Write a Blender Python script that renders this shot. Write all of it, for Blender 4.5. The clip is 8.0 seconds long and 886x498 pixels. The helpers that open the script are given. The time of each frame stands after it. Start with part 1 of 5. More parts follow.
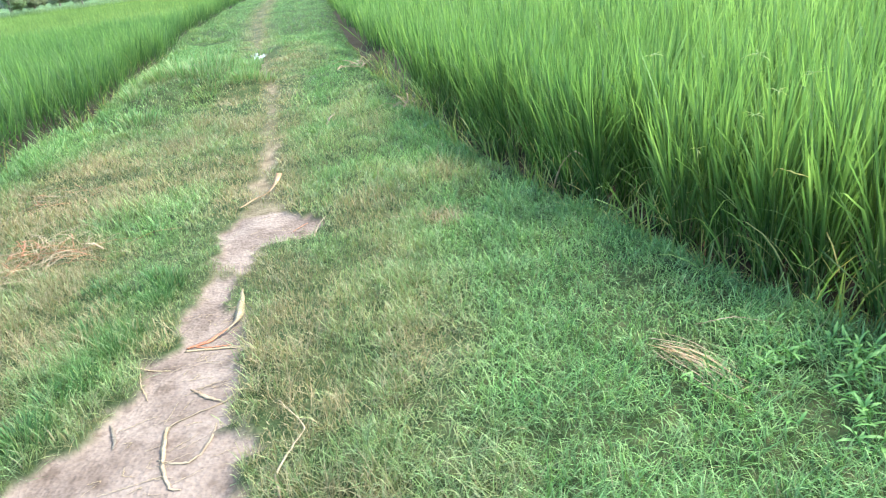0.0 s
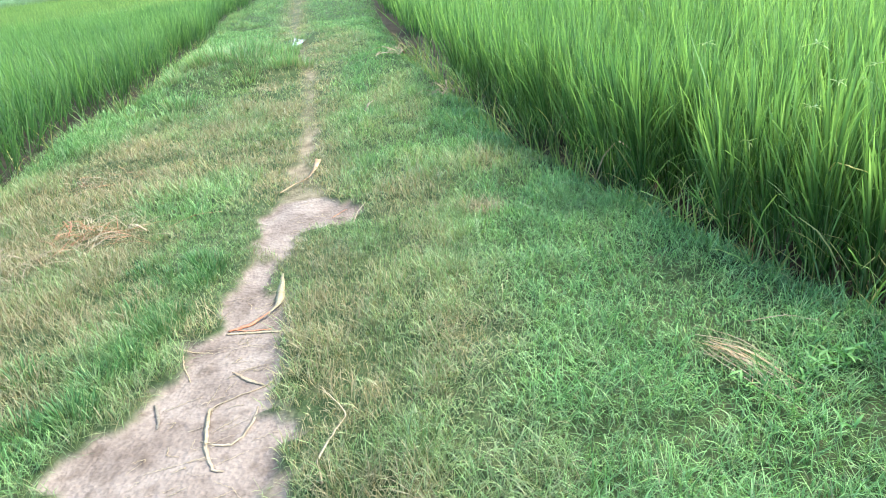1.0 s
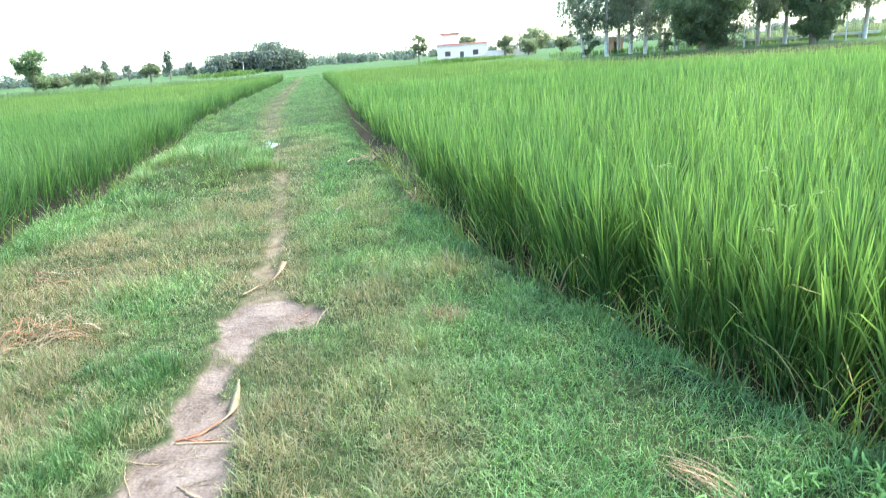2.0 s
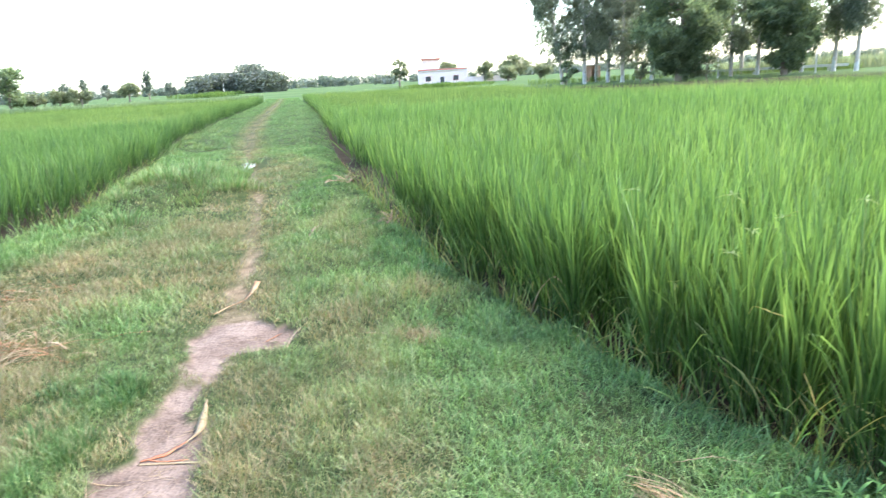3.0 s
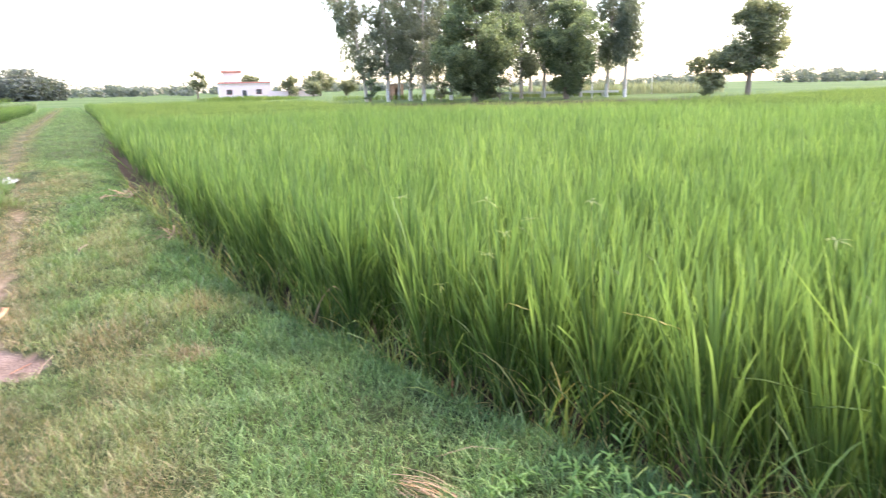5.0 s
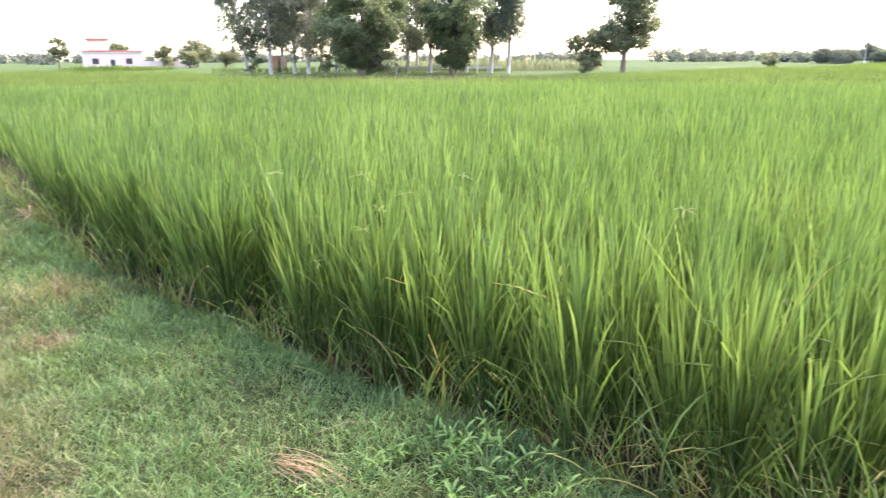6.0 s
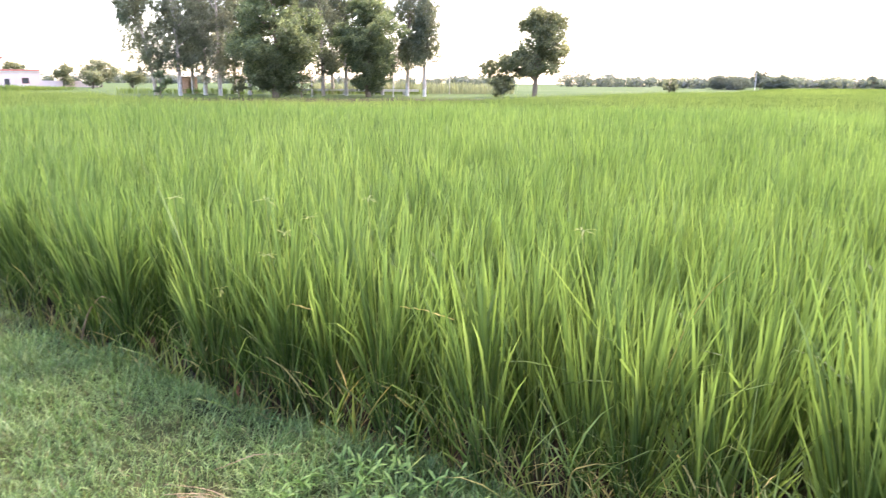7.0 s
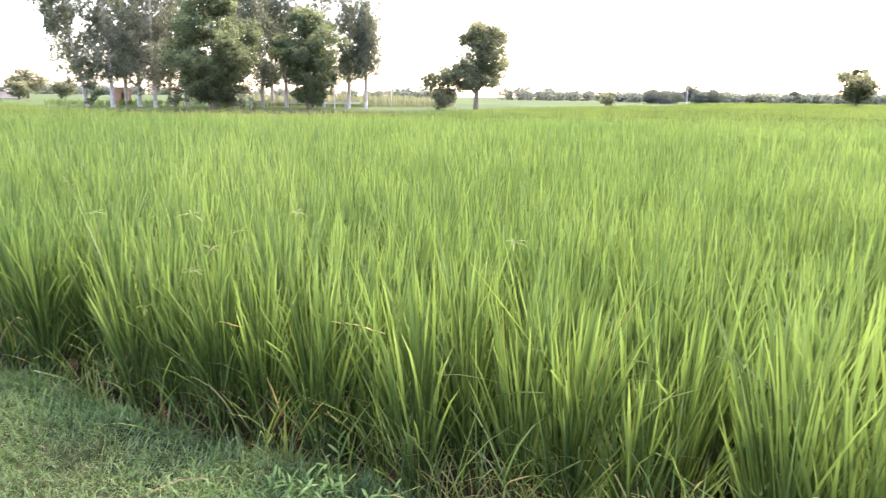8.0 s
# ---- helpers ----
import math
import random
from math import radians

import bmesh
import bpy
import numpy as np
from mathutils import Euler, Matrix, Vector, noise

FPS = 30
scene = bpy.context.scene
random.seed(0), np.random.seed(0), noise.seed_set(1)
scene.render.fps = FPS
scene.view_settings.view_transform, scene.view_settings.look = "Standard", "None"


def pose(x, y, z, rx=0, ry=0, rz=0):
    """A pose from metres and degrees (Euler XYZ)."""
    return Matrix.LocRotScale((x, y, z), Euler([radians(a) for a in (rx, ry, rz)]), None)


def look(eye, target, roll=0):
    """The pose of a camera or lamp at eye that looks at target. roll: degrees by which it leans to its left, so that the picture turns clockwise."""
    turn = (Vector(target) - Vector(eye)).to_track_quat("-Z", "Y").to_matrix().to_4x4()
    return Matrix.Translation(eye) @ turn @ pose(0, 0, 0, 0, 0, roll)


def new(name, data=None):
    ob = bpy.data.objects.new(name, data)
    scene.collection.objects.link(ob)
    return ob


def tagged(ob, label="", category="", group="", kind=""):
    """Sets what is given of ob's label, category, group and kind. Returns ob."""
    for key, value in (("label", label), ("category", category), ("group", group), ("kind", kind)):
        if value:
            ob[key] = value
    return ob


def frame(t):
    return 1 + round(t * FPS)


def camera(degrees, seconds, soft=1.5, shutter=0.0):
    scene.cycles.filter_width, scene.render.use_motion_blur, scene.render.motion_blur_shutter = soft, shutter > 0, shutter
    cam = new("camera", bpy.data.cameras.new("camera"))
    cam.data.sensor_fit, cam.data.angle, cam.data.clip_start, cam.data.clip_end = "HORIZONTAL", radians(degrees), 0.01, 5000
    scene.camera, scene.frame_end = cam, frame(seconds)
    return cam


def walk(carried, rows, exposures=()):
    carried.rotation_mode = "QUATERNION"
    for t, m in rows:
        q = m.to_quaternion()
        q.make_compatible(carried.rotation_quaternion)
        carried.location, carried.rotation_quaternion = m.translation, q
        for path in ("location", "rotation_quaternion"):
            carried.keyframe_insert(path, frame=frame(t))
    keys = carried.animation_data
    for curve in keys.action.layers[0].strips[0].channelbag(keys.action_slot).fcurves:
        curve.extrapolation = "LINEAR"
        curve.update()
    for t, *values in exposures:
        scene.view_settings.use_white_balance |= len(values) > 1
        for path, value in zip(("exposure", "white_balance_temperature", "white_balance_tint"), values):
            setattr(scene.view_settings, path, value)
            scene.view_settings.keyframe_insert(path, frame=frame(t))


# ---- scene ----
cam = camera(65.7, 8.0, soft=1.0, shutter=0.6)
PATH = [
    (0, (0.203, -0.084, 1.564), (0.108, 1.749, 0.769), -7.3),
    (0.5, (0.168, -0.08, 1.566), (0.032, 1.75, 0.771), -7.3),
    (1, (0.151, -0.06, 1.563), (-0.036, 1.757, 0.747), -7.2),
    (1.5, (0.142, -0.049, 1.575), (0.011, 1.824, 0.886), -5.4),
    (1.7, (0.154, -0.037, 1.586), (0.059, 1.864, 0.972), -4.8),
    (2.8, (0.183, -0.044, 1.578), (0.147, 1.893, 1.081), -3.5),
    (3, (0.203, -0.056, 1.572), (0.199, 1.885, 1.089), -3.2),
    (3.5, (0.254, -0.058, 1.568), (0.382, 1.888, 1.125), -1.7),
    (4, (0.311, -0.054, 1.555), (0.606, 1.874, 1.113), -0.9),
    (5.3, (0.419, -0.11, 1.524), (1.045, 1.728, 1.045), -0.9),
    (5.5, (0.43, -0.112, 1.529), (1.125, 1.695, 1.026), -0.4),
    (6, (0.463, -0.13, 1.523), (1.289, 1.612, 0.992), -0.2),
    (6.5, (0.484, -0.141, 1.523), (1.424, 1.551, 1.02), 0.3),
    (7, (0.52, -0.14, 1.525), (1.558, 1.503, 1.056), 0.4),
    (7.5, (0.546, -0.145, 1.524), (1.654, 1.459, 1.078), 0.7),
    (8, (0.576, -0.146, 1.522), (1.752, 1.412, 1.089), 0.7),
]
EXPOSURES = ((0, 2.89, 6150, -3), (1.5, 2.88, 5950, -6), (3.0, 2.79, 6250, 8), (3.5, 2.74, 6600, 16), (5.5, 2.8, 6950, 25), (6.5, 2.86, 7050, 30), (8, 2.89, 7100, 35))
walk(cam, [(t, look(eye, target, roll)) for t, eye, target, roll in PATH], EXPOSURES)

# ---- light ----
SUN_AZ, SUN_EL = 74.0, 52.0
world = bpy.data.worlds.new("hazy_sky")
scene.world = world
world.use_nodes = True
wn = world.node_tree.nodes
sky = wn.new("ShaderNodeTexSky")
sky.sky_type, sky.sun_disc = "NISHITA", False
sky.sun_elevation, sky.sun_rotation = radians(SUN_EL), radians(SUN_AZ)
sky.air_density, sky.dust_density, sky.ozone_density = 1.0, 1.5, 1.0
wn["Background"].inputs["Strength"].default_value = 0.15
world.node_tree.links.new(sky.outputs[0], wn["Background"].inputs["Color"])
sun_data = bpy.data.lights.new("sun", "SUN")
sun_data.energy, sun_data.angle, sun_data.color = 1.35, radians(20), (1.0, 0.92, 0.80)
sun = new("sun", sun_data)
sun_way = Vector((math.sin(radians(SUN_AZ)) * math.cos(radians(SUN_EL)), math.cos(radians(SUN_AZ)) * math.cos(radians(SUN_EL)), math.sin(radians(SUN_EL))))
sun.matrix_world = look(sun_way * 60, (0, 0, 0))


# ---- materials ----
def nodes_of(name):
    mat = bpy.data.materials.new(name)
    mat.use_nodes = True
    nt = mat.node_tree
    return mat, nt, nt.nodes["Principled BSDF"], nt.nodes["Material Output"]


def add(nt, kind, **values):
    n = nt.nodes.new(kind)
    for k, v in values.items():
        n.inputs[k].default_value = v
    return n


def ramp(nt, fac, stops):
    n = nt.nodes.new("ShaderNodeValToRGB")
    e = n.color_ramp.elements
    while len(e) < len(stops):
        e.new(0.5)
    for el, (p, c) in zip(e, stops):
        el.position, el.color = p, (*c, 1)
    nt.links.new(fac, n.inputs["Fac"])
    return n.outputs["Color"]


def mixed(nt, fac, a, b, mode="MIX"):
    n = nt.nodes.new("ShaderNodeMix")
    n.data_type, n.blend_type = "RGBA", mode
    for value, slot in ((fac, 0), (a, 6), (b, 7)):
        if isinstance(value, (int, float)):
            n.inputs[slot].default_value = value
        elif isinstance(value, tuple):
            n.inputs[slot].default_value = (*value, 1)
        else:
            nt.links.new(value, n.inputs[slot])
    return n.outputs[2]


def attribute(nt, name):
    n = nt.nodes.new("ShaderNodeAttribute")
    n.attribute_name = name
    return n.outputs["Fac"]


def position(nt):
    return nt.nodes.new("ShaderNodeNewGeometry").outputs["Position"]


def noise_at(nt, scale, detail=4.0, coords=None):
    n = add(nt, "ShaderNodeTexNoise", Scale=scale, Detail=detail)
    nt.links.new(coords if coords else position(nt), n.inputs["Vector"])
    return n.outputs["Fac"]


def bumped(nt, bsdf, height, strength=0.4, distance=0.02):
    n = add(nt, "ShaderNodeBump", Strength=strength, Distance=distance)
    nt.links.new(height, n.inputs["Height"])
    nt.links.new(n.outputs[0], bsdf.inputs["Normal"])


def leaf_material(name, base, tip, alt, translucent=0.4, rough=0.5, patch=0.35, dry=None, tint=None, gloss=0.4):
    """Thin leaf: colour runs from base to tip (in crowns: from bottom to top), turns to alt leaf by leaf, dries where
    its dry value says so.
    """
    mat, nt, bsdf, out = nodes_of(name)
    geo = nt.nodes.new("ShaderNodeNewGeometry")
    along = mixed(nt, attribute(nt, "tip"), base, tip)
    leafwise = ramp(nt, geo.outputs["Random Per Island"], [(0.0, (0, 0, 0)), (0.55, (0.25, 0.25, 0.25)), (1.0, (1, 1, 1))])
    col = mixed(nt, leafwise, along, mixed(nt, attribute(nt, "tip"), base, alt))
    if dry:
        col = mixed(nt, attribute(nt, "dry"), col, dry)
    big = ramp(nt, noise_at(nt, patch, 3.0), [(0.35, (0.72, 0.78, 0.72)), (0.65, (1.15, 1.1, 1.05))])
    col = mixed(nt, 1.0, col, big, "MULTIPLY")
    # no two leaves beside one another are equally deep in tone
    tone = ramp(nt, geo.outputs["Random Per Island"], [(0.0, (0.62, 0.64, 0.62)), (0.17, (1.15, 1.13, 1.1)), (0.36, (0.68, 0.7, 0.68)), (0.55, (1.2, 1.18, 1.12)), (0.75, (0.74, 0.76, 0.74)), (1.0, (1.22, 1.2, 1.15))])
    col = mixed(nt, 1.0, col, tone, "MULTIPLY")
    nt.links.new(col, bsdf.inputs["Base Color"])
    bsdf.inputs["Roughness"].default_value = rough
    bsdf.inputs["Specular IOR Level"].default_value = gloss
    tr = nt.nodes.new("ShaderNodeBsdfTranslucent")
    nt.links.new(mixed(nt, 1.0, col, tint or (1.25, 1.28, 0.72), "MULTIPLY"), tr.inputs["Color"])
    mix = nt.nodes.new("ShaderNodeMixShader")
    mix.inputs[0].default_value = translucent
    nt.links.new(bsdf.outputs[0], mix.inputs[1])
    nt.links.new(tr.outputs[0], mix.inputs[2])
    nt.links.new(mix.outputs[0], out.inputs["Surface"])
    return mat


def plain_material(name, dark, light, scale=6.0, rough=0.8, bump=0.3, fine=40.0):
    mat, nt, bsdf, _ = nodes_of(name)
    tex = nt.nodes.new("ShaderNodeTexCoord").outputs["Object"]
    col = ramp(nt, noise_at(nt, scale, 6.0, tex), [(0.3, dark), (0.7, light)])
    grain = ramp(nt, noise_at(nt, fine, 3.0, tex), [(0.3, (0.8, 0.8, 0.8)), (0.7, (1.1, 1.1, 1.1))])
    nt.links.new(mixed(nt, 1.0, col, grain, "MULTIPLY"), bsdf.inputs["Base Color"])
    bsdf.inputs["Roughness"].default_value = rough
    bumped(nt, bsdf, noise_at(nt, fine, 3.0, tex), bump, 0.02)
    return mat


def ground_material():
    mat, nt, bsdf, _ = nodes_of("earth_and_thatch")
    soil = ramp(nt, noise_at(nt, 3.0, 8.0), [(0.3, (0.118, 0.085, 0.069)), (0.5, (0.172, 0.128, 0.106)), (0.7, (0.225, 0.173, 0.146))])
    soil = mixed(nt, 1.0, soil, ramp(nt, noise_at(nt, 14.0, 6.0), [(0.3, (0.68, 0.66, 0.64)), (0.48, (1.0, 1.0, 1.0)), (0.75, (1.1, 1.1, 1.1))]), "MULTIPLY")
    rut = ramp(nt, noise_at(nt, 7.0, 8.0), [(0.3, (0.09, 0.066, 0.042)), (0.5, (0.16, 0.118, 0.078)), (0.72, (0.24, 0.18, 0.125))])
    soil = mixed(nt, 1.0, soil, ramp(nt, noise_at(nt, 45.0, 4.0), [(0.3, (0.82, 0.8, 0.78)), (0.7, (1.08, 1.07, 1.05))]), "MULTIPLY")
    thatch = ramp(nt, noise_at(nt, 9.0, 8.0), [(0.3, (0.02, 0.03, 0.012)), (0.5, (0.04, 0.053, 0.021)), (0.75, (0.075, 0.072, 0.035))])
    mud = ramp(nt, noise_at(nt, 5.0, 5.0), [(0.3, (0.026, 0.021, 0.015)), (0.7, (0.055, 0.043, 0.03))])
    field = ramp(nt, noise_at(nt, 0.03, 5.0), [(0.3, (0.05, 0.085, 0.03)), (0.55, (0.075, 0.115, 0.042)), (0.75, (0.10, 0.125, 0.055))])
    col = mixed(nt, attribute(nt, "rut"), thatch, rut)
    col = mixed(nt, attribute(nt, "bare"), col, soil)
    col = mixed(nt, attribute(nt, "paddy"), col, mud)
    col = mixed(nt, attribute(nt, "far"), col, field)
    nt.links.new(col, bsdf.inputs["Base Color"])
    bsdf.inputs["Roughness"].default_value = 0.9
    bsdf.inputs["Specular IOR Level"].default_value = 0.03
    crumbs = add(nt, "ShaderNodeTexVoronoi", Scale=55.0)
    nt.links.new(position(nt), crumbs.inputs["Vector"])
    bumped(nt, bsdf, mixed(nt, 0.35, noise_at(nt, 30.0, 8.0), crumbs.outputs["Distance"]), 0.7, 0.02)
    return mat


M_GROUND = ground_material()
# the dark base colour paints in the shade low among the rice stems
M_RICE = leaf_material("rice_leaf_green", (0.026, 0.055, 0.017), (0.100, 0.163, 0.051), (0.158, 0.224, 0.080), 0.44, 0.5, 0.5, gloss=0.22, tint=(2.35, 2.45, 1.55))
M_RICE_TIP = leaf_material("young_rice_leaf", (0.09, 0.16, 0.04), (0.20, 0.31, 0.085), (0.27, 0.365, 0.12), 0.40, 0.5, 0.5)
M_RICE_STEM = leaf_material("rice_sheath_green", (0.075, 0.085, 0.035), (0.085, 0.15, 0.04), (0.13, 0.17, 0.06), 0.12, 0.55, 0.8)
# far crop coloured paler and yellower than the near rice, standing in for haze
M_RICE_FAR = leaf_material("rice_canopy_green", (0.09, 0.138, 0.046), (0.165, 0.238, 0.078), (0.235, 0.295, 0.108), 0.40, 0.9, 0.12, gloss=0.0)
# both grasses: dark base colour paints in shade at the blades' feet
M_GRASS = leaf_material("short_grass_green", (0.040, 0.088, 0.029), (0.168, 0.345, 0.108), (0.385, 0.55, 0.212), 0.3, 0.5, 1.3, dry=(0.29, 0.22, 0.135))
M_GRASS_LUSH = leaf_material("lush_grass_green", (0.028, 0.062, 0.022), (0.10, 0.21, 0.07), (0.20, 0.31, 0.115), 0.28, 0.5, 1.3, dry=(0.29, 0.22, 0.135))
M_WEED = leaf_material("broad_weed_green", (0.11, 0.215, 0.055), (0.18, 0.325, 0.09), (0.24, 0.375, 0.115), 0.35, 0.5, 2.0)
M_SEDGE = leaf_material("sedge_green", (0.14, 0.20, 0.05), (0.36, 0.40, 0.13), (0.34, 0.37, 0.11), 0.3, 0.5, 2.0)
M_STRAW = plain_material("dry_straw", (0.23, 0.155, 0.085), (0.35, 0.26, 0.155), 9.0, 0.95, 0.3, 120.0)
M_STRAW_RED = plain_material("reddish_dry_leaf", (0.30, 0.09, 0.035), (0.42, 0.19, 0.085), 14.0, 0.7, 0.3, 120.0)
M_STRAW_GREY = plain_material("weathered_stalk", (0.20, 0.132, 0.08), (0.33, 0.24, 0.155), 9.0, 0.95, 0.3, 120.0)
M_RICE_DRY = leaf_material("yellowing_rice_leaf", (0.30, 0.27, 0.10), (0.38, 0.34, 0.12), (0.45, 0.33, 0.14), 0.3, 0.6, 3.0)
# the three nearer foliages are paler than real leaves, in place of haze
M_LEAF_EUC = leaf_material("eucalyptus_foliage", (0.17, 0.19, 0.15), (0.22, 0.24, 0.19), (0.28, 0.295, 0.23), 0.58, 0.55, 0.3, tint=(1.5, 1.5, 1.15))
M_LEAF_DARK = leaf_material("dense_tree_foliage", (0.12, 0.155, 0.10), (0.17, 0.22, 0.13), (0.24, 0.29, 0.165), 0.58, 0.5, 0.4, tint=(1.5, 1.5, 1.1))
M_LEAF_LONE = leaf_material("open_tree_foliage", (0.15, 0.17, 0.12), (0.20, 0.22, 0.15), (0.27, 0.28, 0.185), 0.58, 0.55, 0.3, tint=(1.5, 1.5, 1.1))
# far trees and grove: haze is mixed into the leaf colour, blue-grey
M_LEAF_FAR = leaf_material("haze_tinted_foliage", (0.16, 0.185, 0.19), (0.19, 0.215, 0.22), (0.23, 0.255, 0.25), 0.4, 0.8, 0.05, gloss=0.1)
M_LEAF_GROVE = leaf_material("haze_tinted_grove", (0.13, 0.15, 0.155), (0.17, 0.19, 0.195), (0.21, 0.23, 0.23), 0.4, 0.8, 0.05, gloss=0.1)
M_BARK = plain_material("grey_brown_bark", (0.12, 0.09, 0.065), (0.24, 0.19, 0.14), 4.0, 0.9, 0.6, 25.0)
M_BARK_PALE = plain_material("pale_eucalyptus_bark", (0.34, 0.28, 0.22), (0.56, 0.49, 0.41), 3.0, 0.85, 0.4, 18.0)
M_LIME = plain_material("lime_washed_white", (0.50, 0.48, 0.44), (0.68, 0.66, 0.62), 3.0, 0.9, 0.2, 20.0)
M_LEAF_TAN = plain_material("tan_dry_leaf", (0.32, 0.165, 0.075), (0.47, 0.29, 0.15), 9.0, 0.95, 0.3, 120.0)
M_PINK_WALL = plain_material("faded_pink_plaster", (0.80, 0.60, 0.55), (0.87, 0.70, 0.65), 0.8, 0.9, 0.2, 12.0)
M_RED_TRIM = plain_material("brick_red_paint", (0.42, 0.14, 0.10), (0.55, 0.22, 0.16), 2.0, 0.8, 0.2, 12.0)
M_BRICK = plain_material("weathered_red_brick", (0.46, 0.26, 0.19), (0.58, 0.36, 0.28), 3.0, 0.9, 0.5, 9.0)
M_DARK = plain_material("dark_window_recess", (0.03, 0.03, 0.035), (0.06, 0.06, 0.065), 2.0, 0.3, 0.1, 10.0)
M_CONCRETE = plain_material("pale_concrete", (0.42, 0.40, 0.37), (0.58, 0.56, 0.52), 1.5, 0.9, 0.3, 15.0)


# ---- mesh helpers ----
def hashed(ix, iy, seed):
    v = np.sin(ix * 127.1 + iy * 311.7 + seed * 74.7) * 43758.5453
    return v - np.floor(v)


def vnoise(x, y, scale, seed=0):
    """Smooth value noise, 0 to 1; scale: metres a cell."""
    x, y = np.asarray(x, float) / scale, np.asarray(y, float) / scale
    ix, iy = np.floor(x), np.floor(y)
    fx, fy = x - ix, y - iy
    fx, fy = fx * fx * (3 - 2 * fx), fy * fy * (3 - 2 * fy)
    a, b = hashed(ix, iy, seed), hashed(ix + 1, iy, seed)
    c, d = hashed(ix, iy + 1, seed), hashed(ix + 1, iy + 1, seed)
    return (a * (1 - fx) + b * fx) * (1 - fy) + (c * (1 - fx) + d * fx) * fy


def mesh_from(name, verts, faces, values=None, smooth=False):
    """One mesh out of arrays: verts (n, 3); faces: arrays of quads and triangles; values: vertex attributes."""
    me = bpy.data.meshes.new(name)
    verts = np.ascontiguousarray(verts, np.float32)
    faces = [f for f in faces if len(f)]
    sizes = np.concatenate([np.full(len(f), f.shape[1]) for f in faces])
    loops = np.concatenate([f.ravel() for f in faces]).astype(np.int32)
    me.vertices.add(len(verts))
    me.vertices.foreach_set("co", verts.ravel())
    me.loops.add(len(loops))
    me.loops.foreach_set("vertex_index", loops)
    me.polygons.add(len(sizes))
    me.polygons.foreach_set("loop_start", np.concatenate([[0], np.cumsum(sizes)[:-1]]).astype(np.int32))
    if smooth:
        me.polygons.foreach_set("use_smooth", np.ones(len(sizes), bool))
    for key, v in (values or {}).items():
        me.attributes.new(key, "FLOAT", "POINT").data.foreach_set("value", np.ascontiguousarray(v, np.float32))
    me.update(calc_edges=True)
    return me


def ribbons(base, ang, length, width, lean, bend, nseg, rng, twist=0.6, start=0.35):
    """Blades of grass or leaf: (verts, faces, tip). ang: the way each leans; lean, bend in radians; start: width at the foot."""
    n = len(base)
    t = np.linspace(0, 1, nseg + 1)
    theta = lean[:, None] + bend[:, None] * t[None, :] ** 1.6
    step = (length / nseg)[:, None]
    r = np.concatenate([np.zeros((n, 1)), np.cumsum(np.sin(theta[:, :-1]) * step, 1)], 1)
    z = np.concatenate([np.zeros((n, 1)), np.cumsum(np.cos(theta[:, :-1]) * step, 1)], 1)
    ca, sa = np.cos(ang)[:, None], np.sin(ang)[:, None]
    px, py, pz = base[:, :1] + r * ca, base[:, 1:2] + r * sa, base[:, 2:3] + z
    tw = ang + math.pi / 2 + rng.normal(0, twist, n)
    w = (width / 2)[:, None] * np.minimum(start + (1 - start) * 3 * t, 1)[None, :] * np.sqrt(np.maximum(1 - t[None, :] ** 2.2, 0))
    wx, wy = np.cos(tw)[:, None] * w, np.sin(tw)[:, None] * w
    left = np.stack([px - wx, py - wy, pz], -1)
    right = np.stack([px + wx, py + wy, pz], -1)
    k = 2 * nseg + 1
    verts = np.empty((n, k, 3))
    verts[:, 0:2 * nseg:2], verts[:, 1:2 * nseg:2], verts[:, k - 1] = left[:, :-1], right[:, :-1], np.stack([px, py, pz], -1)[:, -1]
    off = (np.arange(n) * k)[:, None]
    quads = [off + np.array([[2 * i, 2 * i + 1, 2 * i + 3, 2 * i + 2]]) for i in range(nseg - 1)]
    tris = off + np.array([[2 * nseg - 2, 2 * nseg - 1, 2 * nseg]])
    tip = np.empty((n, k))
    tip[:, 0:2 * nseg:2], tip[:, 1:2 * nseg:2], tip[:, k - 1] = t[:-1], t[:-1], 1
    return verts.reshape(-1, 3), [np.concatenate(quads) if quads else np.empty((0, 4), int), tris], tip.ravel(), k


def part(name, data, material, parent=None, label=""):
    """One mesh object, under its thing where parent is given."""
    if isinstance(data, bmesh.types.BMesh):
        me = bpy.data.meshes.new(name)
        data.to_mesh(me)
        data.free()
        data = me
    if material and not data.materials:
        data.materials.append(material)
    ob = new(name, data)
    if parent:
        ob.parent = parent
    return tagged(ob, label)


def tube(points, radii, sides=8):
    """A tapered round limb through points, as (verts, faces)."""
    pts = [Vector(p) for p in points]
    verts, quads = [], []
    for i, p in enumerate(pts):
        way = (pts[min(i + 1, len(pts) - 1)] - pts[max(i - 1, 0)]).normalized()
        a = way.cross(Vector((0.31, 0.95, 0.05))).normalized()
        b = way.cross(a)
        for s in range(sides):
            c, d = math.cos(2 * math.pi * s / sides), math.sin(2 * math.pi * s / sides)
            verts.append(p + (a * c + b * d) * radii[i])
    for i in range(len(pts) - 1):
        for s in range(sides):
            quads.append((i * sides + s, i * sides + (s + 1) % sides, (i + 1) * sides + (s + 1) % sides, (i + 1) * sides + s))
    return np.array([tuple(v) for v in verts]), np.array(quads)


